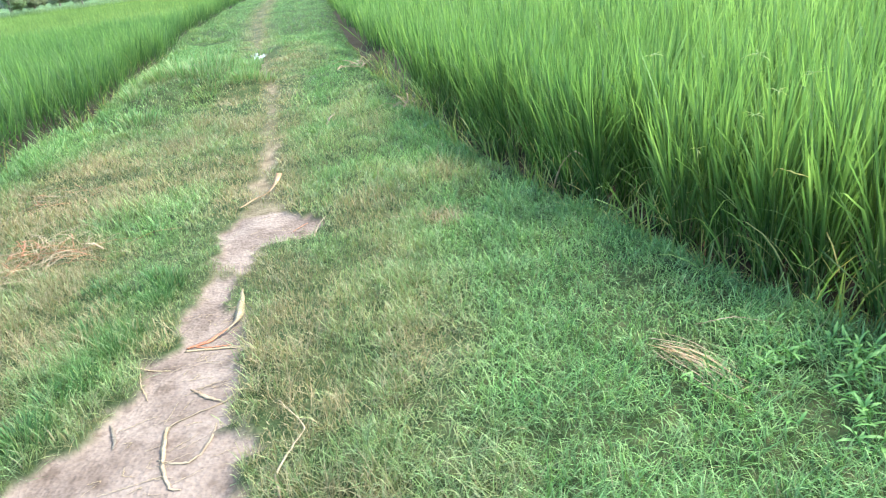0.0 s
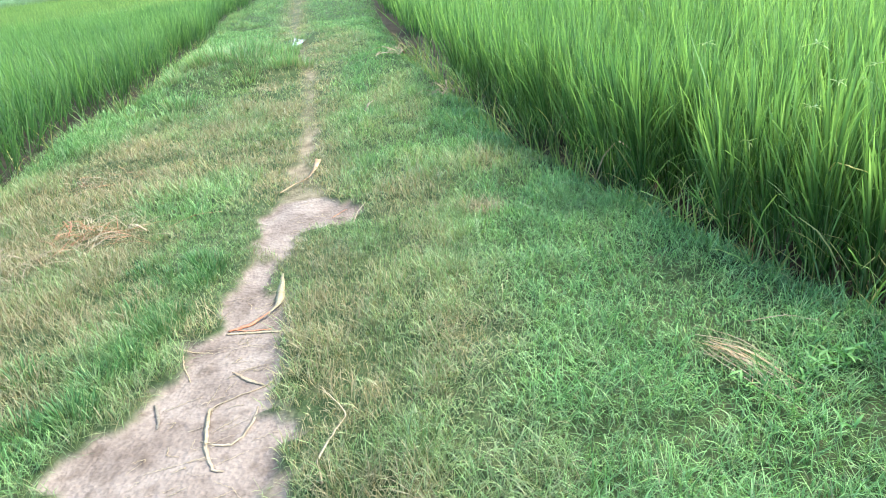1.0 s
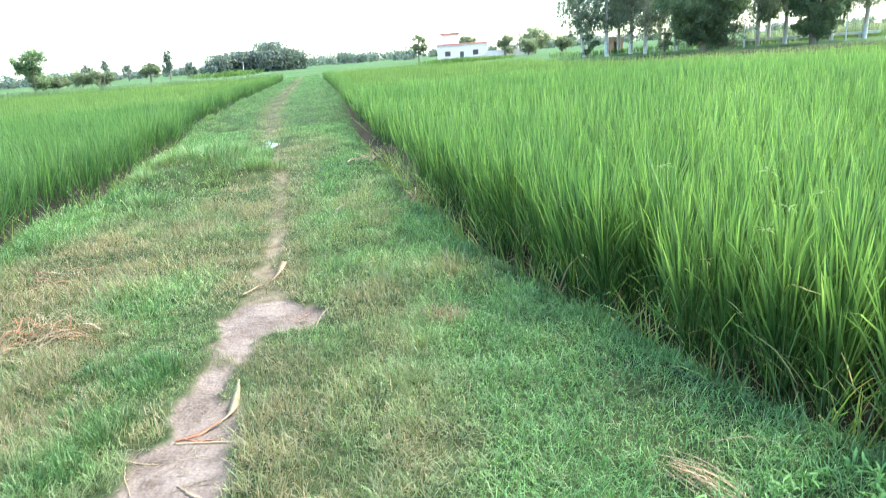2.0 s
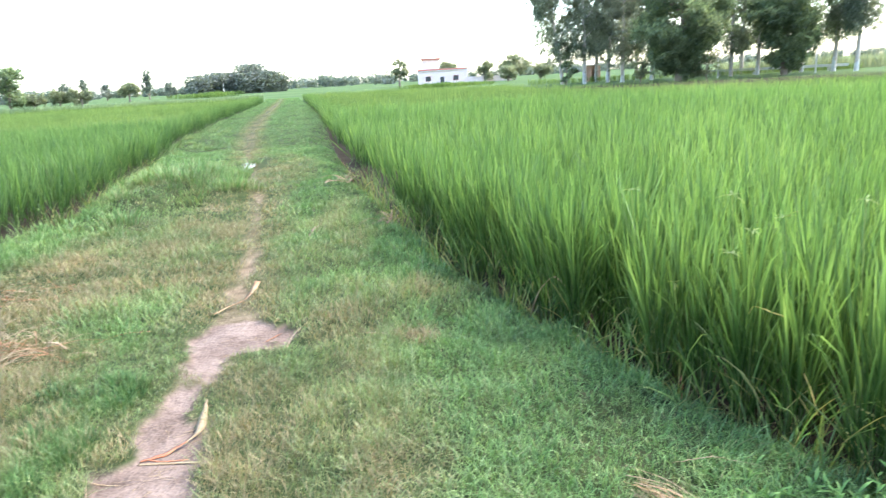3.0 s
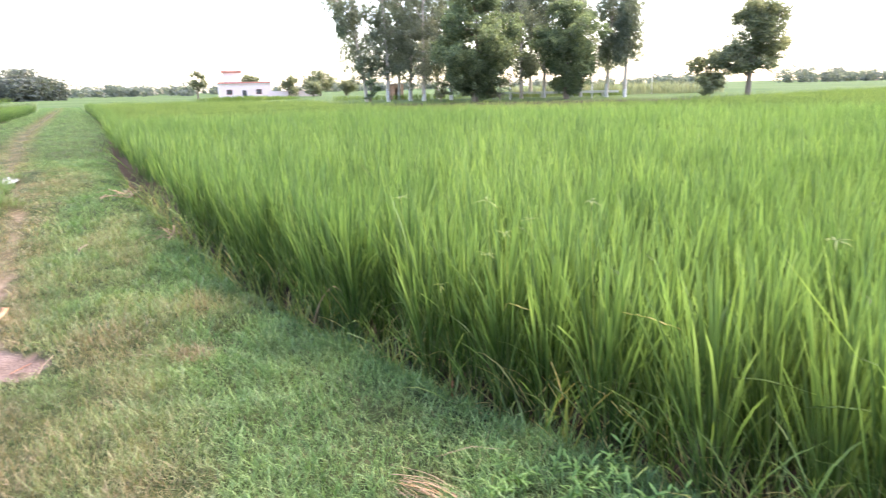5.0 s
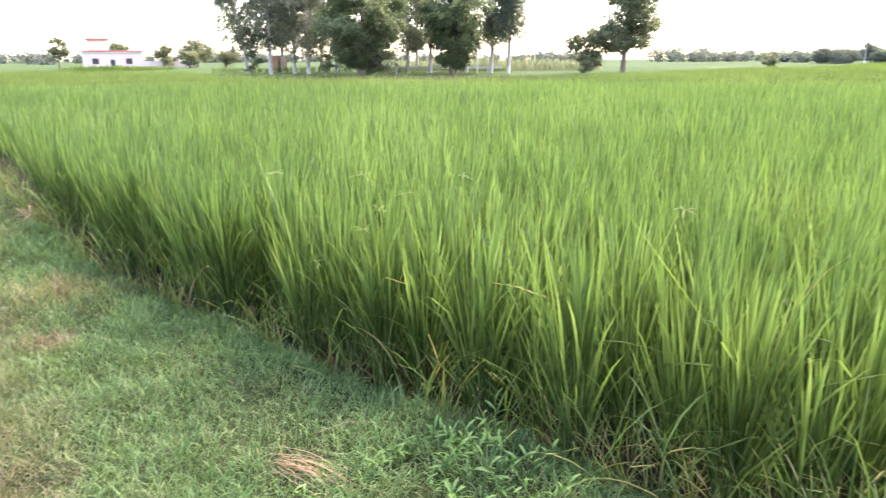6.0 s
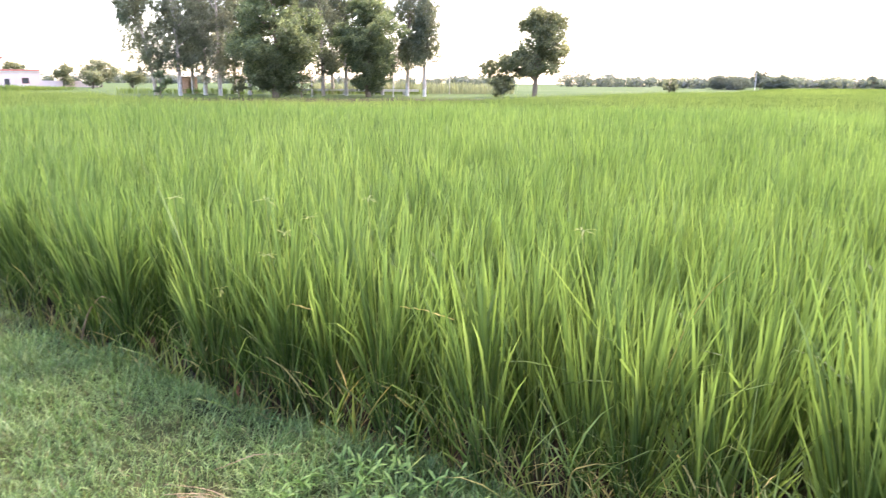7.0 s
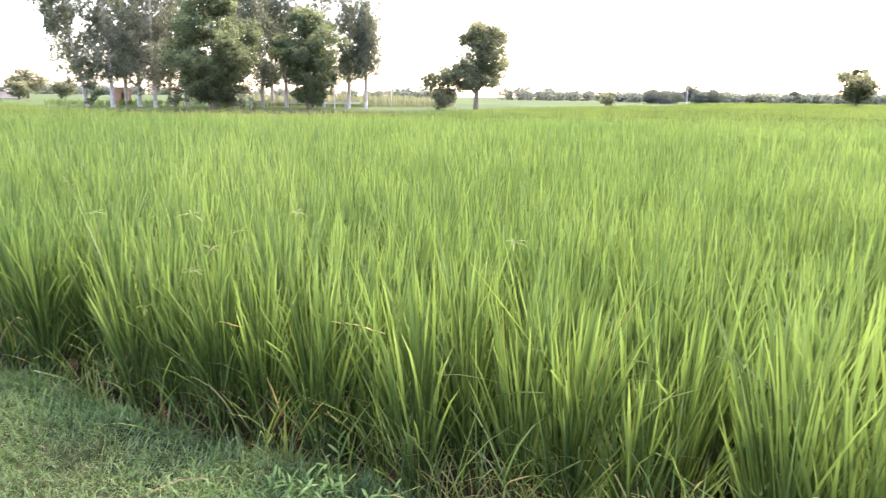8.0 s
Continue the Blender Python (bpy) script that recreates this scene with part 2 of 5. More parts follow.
def boxes_bm(*boxes, bevel=0.0):
    """Boxes (x0, y0, z0, x1, y1, z1) in one bmesh."""
    bm = bmesh.new()
    for x0, y0, z0, x1, y1, z1 in boxes:
        m = Matrix.Translation(((x0 + x1) / 2, (y0 + y1) / 2, (z0 + z1) / 2)) @ Matrix.Diagonal((x1 - x0, y1 - y0, z1 - z0, 1))
        bmesh.ops.create_cube(bm, size=1.0, matrix=m)
    if bevel:
        bmesh.ops.bevel(bm, geom=bm.edges[:], offset=bevel, segments=1, affect="EDGES")
    return bm


# ---- plan of the ground ----
def right_edge(y):
    """x of the foot of the rice beside the path."""
    y = np.asarray(y, float)
    return 0.10 * (vnoise(y, 0 * y, 1.1, 53) - 0.5) * np.clip((y - 3) / 2, 0, 1) + np.interp(y, [-60, -6, -2, 0, 1, 1.75, 2.1, 2.58, 2.95, 3.39, 3.9, 5.03, 5.65, 6.92, 11.1, 17.2, 30.6, 60, 95],
                     [14, 3.6, 3.1, 2.65, 2.3, 1.97, 1.8, 1.58, 1.36, 1.14, 0.92, 0.53, 0.25, -0.12, -1.25, -2.55, -4.85, -10.8, -18.4])


def left_edge(y):
    y = np.asarray(y, float)
    return 0.34 * (vnoise(y, 0 * y, 1.3, 51) - 0.5) + 0.16 * (vnoise(y, 0 * y, 0.45, 52) - 0.5) + np.interp(y, [-60, 0, 4, 6.12, 7.67, 10.35, 16.9, 20.5, 31.1, 40.6, 72.8, 95],
                     [-2, -4.0, -4.1, -4.25, -4.5, -5.05, -6.6, -7.75, -9.8, -11.6, -17.6, -22.5])


def track_mid(y):
    return np.interp(y, [-60, 0, 1.8, 2.4, 2.9, 3.3, 4.4, 5.68, 6.37, 8.2, 9.9, 14, 15.1, 24.6, 31.7, 86.5, 110],
                     [3, -1.1, -1.03, -1.07, -1.15, -1.2, -1.27, -1.56, -1.66, -2.1, -2.47, -3.66, -4.0, -6.4, -8.0, -18.8, -24])


def bare_parts(x, y):
    """1 on trodden bare earth, 0 under grass: the open patches, and the thin rut that goes on."""
    wob = (vnoise(x, y, 0.16, 3) - 0.5) * 0.2 + (vnoise(x, y, 0.05, 5) - 0.5) * 0.14
    l1 = np.interp(y, [-3, 0, 1, 1.84, 2.04, 2.27, 2.69, 2.87, 3.17, 3.4], [-1.6, -1.6, -1.58, -1.53, -1.4, -1.3, -1.29, -1.28, -1.33, -1.25])
    r1 = np.interp(y, [-3, 0, 1, 1.71, 1.91, 2.2, 2.49, 2.75, 2.98, 3.29, 3.48], [-0.75, -0.66, -0.6, -0.66, -0.72, -0.81, -0.85, -0.95, -1.0, -1.1, -1.18])
    d1 = np.minimum(np.minimum(x - l1, r1 - x), 3.42 - y)
    l2 = np.interp(y, [3.5, 3.68, 4.16, 4.43, 4.5], [-1.27, -1.32, -1.47, -1.49, -1.4])
    r2 = np.interp(y, [3.5, 3.7, 3.88, 3.94, 4.18, 4.4, 4.5], [-1.17, -1.14, -1.09, -0.83, -0.84, -1.04, -1.3])
    d2 = np.minimum(np.minimum(x - l2, r2 - x), np.minimum(y - 3.56, 4.46 - y))
    solid = np.clip((np.maximum(d1, d2) + wob * 0.9) / 0.06 + 0.5, 0, 1)
    half = np.interp(y, [3, 4.4, 5.5, 9, 14, 20, 90], [0.1, 0.16, 0.085, 0.055, 0.09, 0.12, 0.22])
    thin = np.clip((half - np.abs(x - track_mid(y)) + wob * 0.5) / 0.1 + 0.5, 0, 1) * np.interp(y, [2.8, 3.3, 4.6, 16, 30, 90], [0, 0.8, 0.85, 0.75, 0.6, 0.7]) * (0.42 + 0.85 * vnoise(x, y, 0.4, 17))
    return solid, thin


def bare_at(x, y):
    return np.maximum(*bare_parts(x, y))


def dry_at(x, y):
    """How far the grass has dried."""
    def spot(cx, cy, rx, ry, v):
        return v * np.clip(1.3 - ((x - cx) / rx) ** 2 - ((y - cy) / ry) ** 2, 0, 1)
    d = 0.05 + 0 * x
    for s in ((-2.65, 3.85, 0.75, 0.6, 1.0), (-3.1, 5.4, 1.0, 1.4, 0.9), (-2.5, 3.0, 0.8, 0.8, 0.7), (-0.4, 2.6, 0.6, 1.4, 0.5), (-0.3, 1.6, 0.6, 0.6, 0.5), (-2.4, 2.7, 0.75, 1.3, 0.85), (-2.7, 6.8, 1.3, 2.6, 0.5), (-3.6, 12.5, 1.6, 3.5, 0.45), (-0.45, 4.6, 0.5, 0.9, 0.38), (-0.9, 8.0, 0.6, 3.0, 0.27),
              (0.02, 3.95, 0.16, 0.12, 0.9), (-1.45, 5.2, 0.32, 0.9, 1.0), (-2.2, 8.6, 0.3, 2.2, 0.8), (-2.6, 9.3, 0.6, 0.7, 0.75), (-2.0, 6.0, 0.4, 1.2, 0.5), (0.25, 4.9, 0.5, 0.6, 0.35), (0.95, 2.2, 0.14, 0.12, 0.4),
              (-0.5, 2.0, 0.24, 0.5, 0.85), (-0.7, 2.7, 0.22, 0.5, 0.85), (-0.88, 3.3, 0.24, 0.4, 0.75), (-0.3, 1.55, 0.32, 0.3, 0.7), (-0.62, 4.3, 0.2, 0.5, 0.6)):
        d = np.maximum(d, spot(*s))
    d = np.maximum(d, 0.6 * np.clip(1.15 - np.abs(x - track_mid(y)) / 0.6, 0, 1))
    d = 1.35 * d * (0.4 + 1.1 * vnoise(x, y, 0.35, 11)) + 0.18 * (vnoise(x, y, 0.12, 12) - 0.5)
    return np.clip(d * np.clip((right_edge(y) - x) / 0.7 + 0.25, 0.25, 1), 0, 1)


def far_edge(az):
    """How far the paddy reaches, by azimuth in degrees from +y to +x."""
    return np.interp(az, [-180, -100, -60, -14, 0, 5, 8, 13, 20, 31, 36, 40, 44, 51, 55, 60, 75, 100, 180], [60, 60, 60, 76, 74, 64, 50, 38, 36, 37, 40, 48, 58, 85, 92, 190, 210, 120, 60])


def in_right(x, y, margin=0.0):
    az, r = np.degrees(np.arctan2(x, y)), np.hypot(x, y)
    return (x > right_edge(y) + margin) & (r < far_edge(az))


def in_left(x, y, margin=0.0):
    return (x < left_edge(y) - margin) & (np.hypot(x, y) < 74) & (y > -60) & (x > -140)


def ground_height(x, y):
    x, y = np.asarray(x, float), np.asarray(y, float)
    h = 0.05 * (vnoise(x, y, 0.9, 1) - 0.5) + 0.03 * (vnoise(x, y, 0.25, 2) - 0.5) + 0.07 * (vnoise(x, y, 0.55, 6) - 0.5) * np.clip((y - 4.5) / 2, 0, 1)
    h = h + 0.30 * np.clip(1.1 - ((x + 4.0) / 0.8) ** 2 - ((y - 10.6) / 1.7) ** 2, 0, 1) + 0.16 * np.clip(1.1 - ((x + 3.1) / 0.5) ** 2 - ((y - 10.2) / 0.8) ** 2, 0, 1)
    h = h - 0.025 * bare_at(x, y)
    sink = np.clip(np.maximum(x - right_edge(y), left_edge(y) - x) / 0.35 + 0.35, 0, 1)
    near = np.clip((100 - np.hypot(x, y)) / 20, 0, 1)
    return h * near * (1 - 0.6 * sink) - 0.14 * sink * near


# ---- ground ----
def outward(start, step, growth, reach):
    out, d = [], 0.0
    while d < reach:
        step *= growth
        d += step
        out.append(d)
    return start + np.array(out), step


far_y, last = outward(7.0, 0.07, 1.05, 95)
grid_x = np.concatenate([-24 - outward(0, 0.3, 1.2, 3000)[0][::-1], np.arange(-24, -4.6, 0.3), np.arange(-4.6, -1.8, 0.07), np.arange(-1.8, -0.5, 0.02), np.arange(-0.5, 2.6, 0.07), 2.6 + outward(0, 0.1, 1.16, 3000)[0]])
grid_y = np.concatenate([0.6 - outward(0, 0.1, 1.2, 3000)[0][::-1], np.arange(0.6, 1.4, 0.07), np.arange(1.4, 4.7, 0.025), np.arange(4.7, 7.0, 0.07), far_y, far_y[-1] + outward(0, last, 1.16, 3000)[0]])
gx, gy = np.meshgrid(grid_x, grid_y, indexing="xy")
rows_n, cols_n = gx.shape
gz = ground_height(gx, gy)
idx = np.arange(rows_n * cols_n).reshape(rows_n, cols_n)
ground_quads = np.stack([idx[:-1, :-1], idx[:-1, 1:], idx[1:, 1:], idx[1:, :-1]], -1).reshape(-1, 4)
paddy = np.clip(np.maximum(gx - right_edge(gy), left_edge(gy) - gx) / 0.2 + 0.3, 0, 1)
distance = np.clip((np.hypot(gx, gy) - 74) / 10, 0, 1)
ground = part("ground", mesh_from("ground", np.stack([gx, gy, gz], -1).reshape(-1, 3), [ground_quads],
                                  {"bare": bare_parts(gx, gy)[0].ravel(), "rut": bare_parts(gx, gy)[1].ravel(), "paddy": paddy.ravel(), "far": distance.ravel()}, smooth=True), M_GROUND)
tagged(ground, "trodden pale earth and thatch between muddy paddies", "ground", kind="structure")


# ---- rice ----
# where a leaf leaves its tiller and how long it is, as shares of the plant's height: top leaf first
LEAF_RANKS = ((0.44, 0.58, 0.42, 0.55), (0.28, 0.44, 0.46, 0.62), (0.14, 0.30, 0.44, 0.62), (0.05, 0.16, 0.28, 0.42))


def rice_tillers(cx, cy, cz, tillers, per, rng, tall, width, nseg, spread=0.045, fan=0.085, stems=False):
    """Hills of rice at cx, cy: tillers that fan out from one foot, each with per leaves, the topmost first. Gives leaves and, if asked for, stems."""
    h = len(cx)
    n = h * tillers
    hx, hy, hz = np.repeat(cx, tillers), np.repeat(cy, tillers), np.repeat(cz, tillers)
    a = rng.uniform(0, 2 * math.pi, n)
    r = np.sqrt(rng.uniform(0, 1, n))
    hill = np.repeat(rng.normal(1, 0.05, h), tillers)
    tilt = np.repeat(rng.normal(0, 0.05, (h, 2)), tillers, 0)
    grown = tall * hill * np.where(rng.uniform(0, 1, n) < 0.7, rng.normal(1.0, 0.045, n), rng.uniform(0.62, 0.97, n))
    out = np.abs(rng.normal(fan, fan * 0.6, n)) * (0.35 + 0.65 * r)
    lx, ly = out * np.cos(a) + tilt[:, 0] + rng.normal(0, 0.03, n), out * np.sin(a) + tilt[:, 1] + rng.normal(0, 0.03, n)
    foot = np.stack([hx + spread * r * np.cos(a), hy + spread * r * np.sin(a), hz], -1)
    bases, ways, leans, lengths, bends, widths = [], [], [], [], [], []
    for rank in range(per):
        a0, a1, l0, l1 = LEAF_RANKS[rank]
        up = grown * rng.uniform(a0, a1, n)
        bases.append(foot + np.stack([lx * up, ly * up, up], -1))
        turn = a + rng.normal(0, 1.1, n)
        open_by = rng.uniform(0.02, 0.13, n) + 0.05 * rank + (rng.uniform(0, 1, n) > 0.9) * rng.uniform(0.1, 0.5, n)
        vx, vy = lx + open_by * np.cos(turn), ly + open_by * np.sin(turn)
        ways.append(np.arctan2(vy, vx))
        leans.append(np.hypot(vx, vy))
        lengths.append(grown * rng.uniform(l0, l1, n))
        bends.append(np.abs(rng.normal(0, 0.16, n)) + 0.05 * rank + (rng.uniform(0, 1, n) > 0.94) * rng.uniform(0.5, 1.8, n))
        widths.append(width * rng.uniform(0.65, 1.2, n))
    leaves = ribbons(np.concatenate(bases), np.concatenate(ways), np.concatenate(lengths), np.concatenate(widths), np.concatenate(leans), np.concatenate(bends), nseg, rng, 0.9)
    if not stems:
        return leaves, None
    return leaves, ribbons(foot, np.arctan2(ly, lx), grown * rng.uniform(0.5, 0.62, n), width * rng.uniform(0.4, 0.6, n), np.hypot(lx, ly), np.zeros(n), 2, rng, 1.0, 1.0)


def rice_plant_kind(i, tall):
    """One hill of rice: leafy blades on a bundle of stems."""
    rng = np.random.default_rng(40 + i)
    zero = np.zeros(1)
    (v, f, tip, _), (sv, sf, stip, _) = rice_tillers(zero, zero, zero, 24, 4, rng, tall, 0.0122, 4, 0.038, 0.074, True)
    # the power carries the painted foot shade further up the leaf
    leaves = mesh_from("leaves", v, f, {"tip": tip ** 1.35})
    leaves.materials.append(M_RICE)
    stems = mesh_from("rice_plant", sv, sf, {"tip": stip})
    stems.materials.append(M_RICE_STEM)
    return stems, leaves


def hills(x0, x1, y0, y1, spacing, rng, inside, margin):
    xs, ys = np.meshgrid(np.arange(x0, x1, spacing), np.arange(y0, y1, spacing))
    x, y = (xs + rng.uniform(-0.36, 0.36, xs.shape) * spacing).ravel(), (ys + rng.uniform(-0.36, 0.36, ys.shape) * spacing).ravel()
    keep = inside(x, y, margin)
    return x[keep], y[keep]


RICE_TALL = 1.005
rng = np.random.default_rng(7)
kinds = [rice_plant_kind(i, RICE_TALL) for i in range(10)]
hx, hy = hills(-5, 14, 0.2, 15, 0.24, rng, in_right, 0.03)
# further along, a strip of mud lies open before the first hills
back = hx > right_edge(hy) + 0.03 + 0.15 * np.clip((hy - 4.5) / 2, 0, 1)
hx, hy = hx[back], hy[back]
reach = np.hypot(hx - 0.4, hy)
gap = hx - right_edge(hy)
order = np.argsort(reach + gap * 0.8)
single = order[:300]
for k, i in enumerate(single):
    stems, leaves = kinds[k % len(kinds)]
    plant = new("rice_plant", stems)
    part("leaves", leaves, None, plant)
    edge = max(0.0, 1 - gap[i] / 0.25)
    tilt = rng.normal(0, 2.5) - 6 * edge * rng.uniform(0.0, 1)
    plant.matrix_basis = pose(hx[i], hy[i], float(ground_height(hx[i], hy[i])) - 0.01, rng.normal(0, 2.5), tilt, rng.uniform(-25, 25)) @ Matrix.Diagonal((1, 1, rng.uniform(0.92, 1.05), 1))
    tagged(plant, "dense upright hill of fresh green rice in wet mud", "rice plant", "rice plants beside the path", "thing")


def rice_stuff(name, x, y, tillers, per, tall, width, nseg, seed, label, mat=None, spread=0.045, fan=0.085, worn=0.0):
    r = np.random.default_rng(seed)
    z = ground_height(x, y) + (vnoise(x, y, 2.5, 21) - 0.5) * 0.09 + (vnoise(x, y, 0.7, 22) - 0.5) * 0.08
    (v, f, tip, _), _ = rice_tillers(x, y, z, tillers, per, r, tall, width, nseg, spread, fan)
    # same painted foot shade as the single plants; worn lifts it off far leaves
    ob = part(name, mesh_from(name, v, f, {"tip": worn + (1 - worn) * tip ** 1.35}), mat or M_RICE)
    return tagged(ob, label, "rice field", kind="stuff")


rest = order[300:]
rest = rest[(reach[rest] < 8.5) & (np.degrees(np.arctan2(hx[rest] - 0.4, hy[rest])) < np.where(reach[rest] < 5.5, 100, 77))]
rice_stuff("rice_crop", hx[rest], hy[rest], 18, 3, RICE_TALL, 0.0125, 3, 3, "thick standing crop of bright green rice")
rng = np.random.default_rng(8)
mx, my = hills(-8, 26, 0, 26, 0.24, rng, in_right, 0.2)
d = np.hypot(mx - 0.4, my)
az = np.degrees(np.arctan2(mx - 0.4, my))
keep = (d > 8.3) & (d < 25) & (az < 77)
rice_stuff("rice_crop", mx[keep], my[keep], 7, 2, RICE_TALL, 0.021, 2, 4, "bright green rice crop across the flooded field", spread=0.06)
mx, my = hills(-60, 95, -8, 96, 0.62, rng, in_right, 0.25)
d = np.hypot(mx - 0.4, my)
az = np.degrees(np.arctan2(mx - 0.4, my))
keep = (d > 24) & (d < 97) & (az < 78)
rice_stuff("rice_crop", mx[keep], my[keep], 12, 1, RICE_TALL + 0.02, 0.052, 1, 5, "far spread of even green rice", spread=0.36, mat=M_RICE_FAR, worn=0.5)
mx, my = hills(60, 200, -8, 140, 1.1, rng, in_right, 0.5)
d = np.hypot(mx - 0.4, my)
az = np.degrees(np.arctan2(mx - 0.4, my))
keep = (d > 95) & (az > 38) & (az < 74)
rice_stuff("rice_crop", mx[keep], my[keep], 12, 1, RICE_TALL + 0.02, 0.11, 1, 17, "far spread of even green rice", spread=0.7, mat=M_RICE_FAR, worn=0.5)
lx, ly = hills(-16, -3, 2.5, 26, 0.23, rng, in_left, -0.06)
keep = (np.hypot(lx, ly) < 25) & (np.degrees(np.arctan2(lx, ly)) > -50)
rice_stuff("rice_crop", lx[keep], ly[keep], 7, 3, RICE_TALL - 0.06, 0.0165, 2, 6, "leaning green rice beside the grassy bank", spread=0.08, fan=0.17)
lx, ly = hills(-75, -6, 12, 100, 0.62, rng, in_left, 0.15)
keep = (np.hypot(lx, ly) > 24) & (np.degrees(np.arctan2(lx, ly)) > -50)
rice_stuff("rice_crop", lx[keep], ly[keep], 12, 1, RICE_TALL - 0.06, 0.052, 1, 9, "far spread of even green rice", spread=0.36, mat=M_RICE_FAR, worn=0.5)

# young upright leaves that stand above the rest
tall_ones = (reach < 13) & (np.degrees(np.arctan2(hx - 0.4, hy)) < 77)
rice_stuff("rice_crop", hx[tall_ones], hy[tall_ones], 2, 1, RICE_TALL + 0.05, 0.012, 2, 16, "young upright rice leaves above the crop", mat=M_RICE_TIP)

# the standing edge of both fields further along the path
ey = np.repeat(np.arange(24, 73, 0.18), 4)
for seed, sign, edge_of in ((12, 1, right_edge), (13, -1, left_edge)):
    r = np.random.default_rng(seed)
    ys_here = ey + r.uniform(-0.1, 0.1, len(ey))
    xs_here = edge_of(ys_here) + sign * (0.14 + np.tile([0.0, 0.18, 0.36, 0.54], len(ey) // 4) + r.uniform(-0.06, 0.06, len(ey)))
    rice_stuff("rice_crop", xs_here, ys_here, 4, 3, RICE_TALL - 0.04, 0.03, 1, seed, "standing edge of the rice along the bank", spread=0.09)

# the fields go on beside and behind
bx, by = hills(2.2, 8, -8, 0.25, 0.24, rng, in_right, 0.03)
rice_stuff("rice_crop", bx, by, 10, 2, RICE_TALL, 0.02, 2, 14, "standing rice along the bank")
bx, by = hills(-9, -3, -8, 2.6, 0.24, rng, in_left, 0.03)
rice_stuff("rice_crop", bx, by, 10, 2, RICE_TALL - 0.08, 0.02, 2, 15, "standing rice along the bank")


def canopy(name, inside, x0, x1, y0, y1, step, height, seed, label, hole):
    """The closed lower storey of leaves of a standing crop, as one rough sheet."""
    xs, ys = np.meshgrid(np.arange(x0, x1, step), np.arange(y0, y1, step))
    z = height + 0.16 * (vnoise(xs, ys, 0.8, seed) - 0.5) + 0.14 * (vnoise(xs, ys, 3.0, seed + 1) - 0.5)
    i = np.arange(xs.size).reshape(xs.shape)
    q = np.stack([i[:-1, :-1], i[:-1, 1:], i[1:, 1:], i[1:, :-1]], -1).reshape(-1, 4)
    cx, cy = xs.ravel()[q].mean(1), ys.ravel()[q].mean(1)
    q = q[inside(cx, cy, 1.25) & (np.hypot(cx, cy) > hole)]
    ob = part(name, mesh_from(name, np.stack([xs, ys, z], -1).reshape(-1, 3), [q], {"tip": np.full(xs.size, 0.15)}), M_RICE_FAR)
    return tagged(ob, label, "rice field", kind="stuff")


canopy("rice_canopy", in_right, -24, 205, -60, 150, 1.2, 0.56, 31, "closed green leaf canopy of the rice", 15)
canopy("rice_canopy", in_left, -140, -4, -58, 125, 1.2, 0.50, 33, "closed green leaf canopy of the rice", 14)


# ---- grass ----
def grass_stuff(name, x, y, seed, tall, width, nseg, label, tuft=1.0, lean=0.6, raised=0.5):
    r = np.random.default_rng(seed)
    bare = bare_at(x, y)
    clump = vnoise(x, y, 0.22, 14) * 0.6 + vnoise(x, y, 0.08, 15) * 0.4
    bare = np.maximum(bare, np.clip(2.4 - 1.1 * np.hypot((x + 3.72) / 0.24, (y - 13.8) / 0.9), 0, 1))
    ok = (r.uniform(0, 1, len(x)) > bare * 1.25 - 0.02) & (x < right_edge(y) + 0.12) & (x > left_edge(y) - 0.15) & (r.uniform(0.0, 0.75, len(x)) < clump + 0.28)
    x, y, bare, clump = x[ok], y[ok], bare[ok], clump[ok]
    n = len(x)
    dry = np.clip(dry_at(x, y) * r.uniform(0.35, 1.65, n) + (r.uniform(0, 1, n) > 0.955) * 0.5, 0, 1)
    verge = np.clip(1 - (x - left_edge(y)) / 0.7, 0, 1) - 0.55 * np.clip(1 - (right_edge(y) - x) / 0.3, 0, 1)
    worn = np.clip(1 - np.abs(x - track_mid(y)) / 0.5, 0, 1)
    length = tall * (0.2 + 1.25 * clump * (0.45 + 0.75 * vnoise(x, y, 0.8, 18) + 0.55 * vnoise(x, y, 0.33, 19) ** 2)) * r.uniform(0.5, 1.4, n) * (1 + 0.6 * verge) * (1 - 0.6 * np.maximum(bare, worn * np.where(y < 4.6, 0.25, 0.8))) * tuft
    # the grass stays low under the weeds and the pulled straw
    length = length * (1 - 0.2 * np.clip(1.6 - np.hypot((x - 1.48) / 0.27, (y - 1.85) / 0.3), 0, 1) - 0.45 * np.clip(1.6 - np.hypot((x - 1.0) / 0.16, (y - 2.2) / 0.14), 0, 1))
    up = np.where(r.uniform(0, 1, n) < raised, r.uniform(0, 0.5, n), 0)
    base = np.stack([x, y, ground_height(x, y) - 0.004 + up * length], -1)
    length = length * np.where(up > 0, 0.6, 1)
    v, f, tip, k = ribbons(base, r.uniform(0, 6.28, n), length, width * r.uniform(0.6, 1.3, n), np.abs(r.normal(lean, 0.45, n)), r.uniform(0.1, 1.7, n), nseg, r, 1.2)
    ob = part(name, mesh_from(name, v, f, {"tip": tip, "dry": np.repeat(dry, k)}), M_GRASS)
    return tagged(ob, label, "grass", kind="stuff")


def scatter(r, x0, x1, y0, y1, per_m2):
    n = int((x1 - x0) * (y1 - y0) * per_m2)
    return r.uniform(x0, x1, n), r.uniform(y0, y1, n)


rng = np.random.default_rng(20)
x, y = scatter(rng, -3.6, -0.1, 0.9, 4.2, 8000)
keep = np.degrees(np.arctan2(x - 0.2, y + 0.1)) > -47
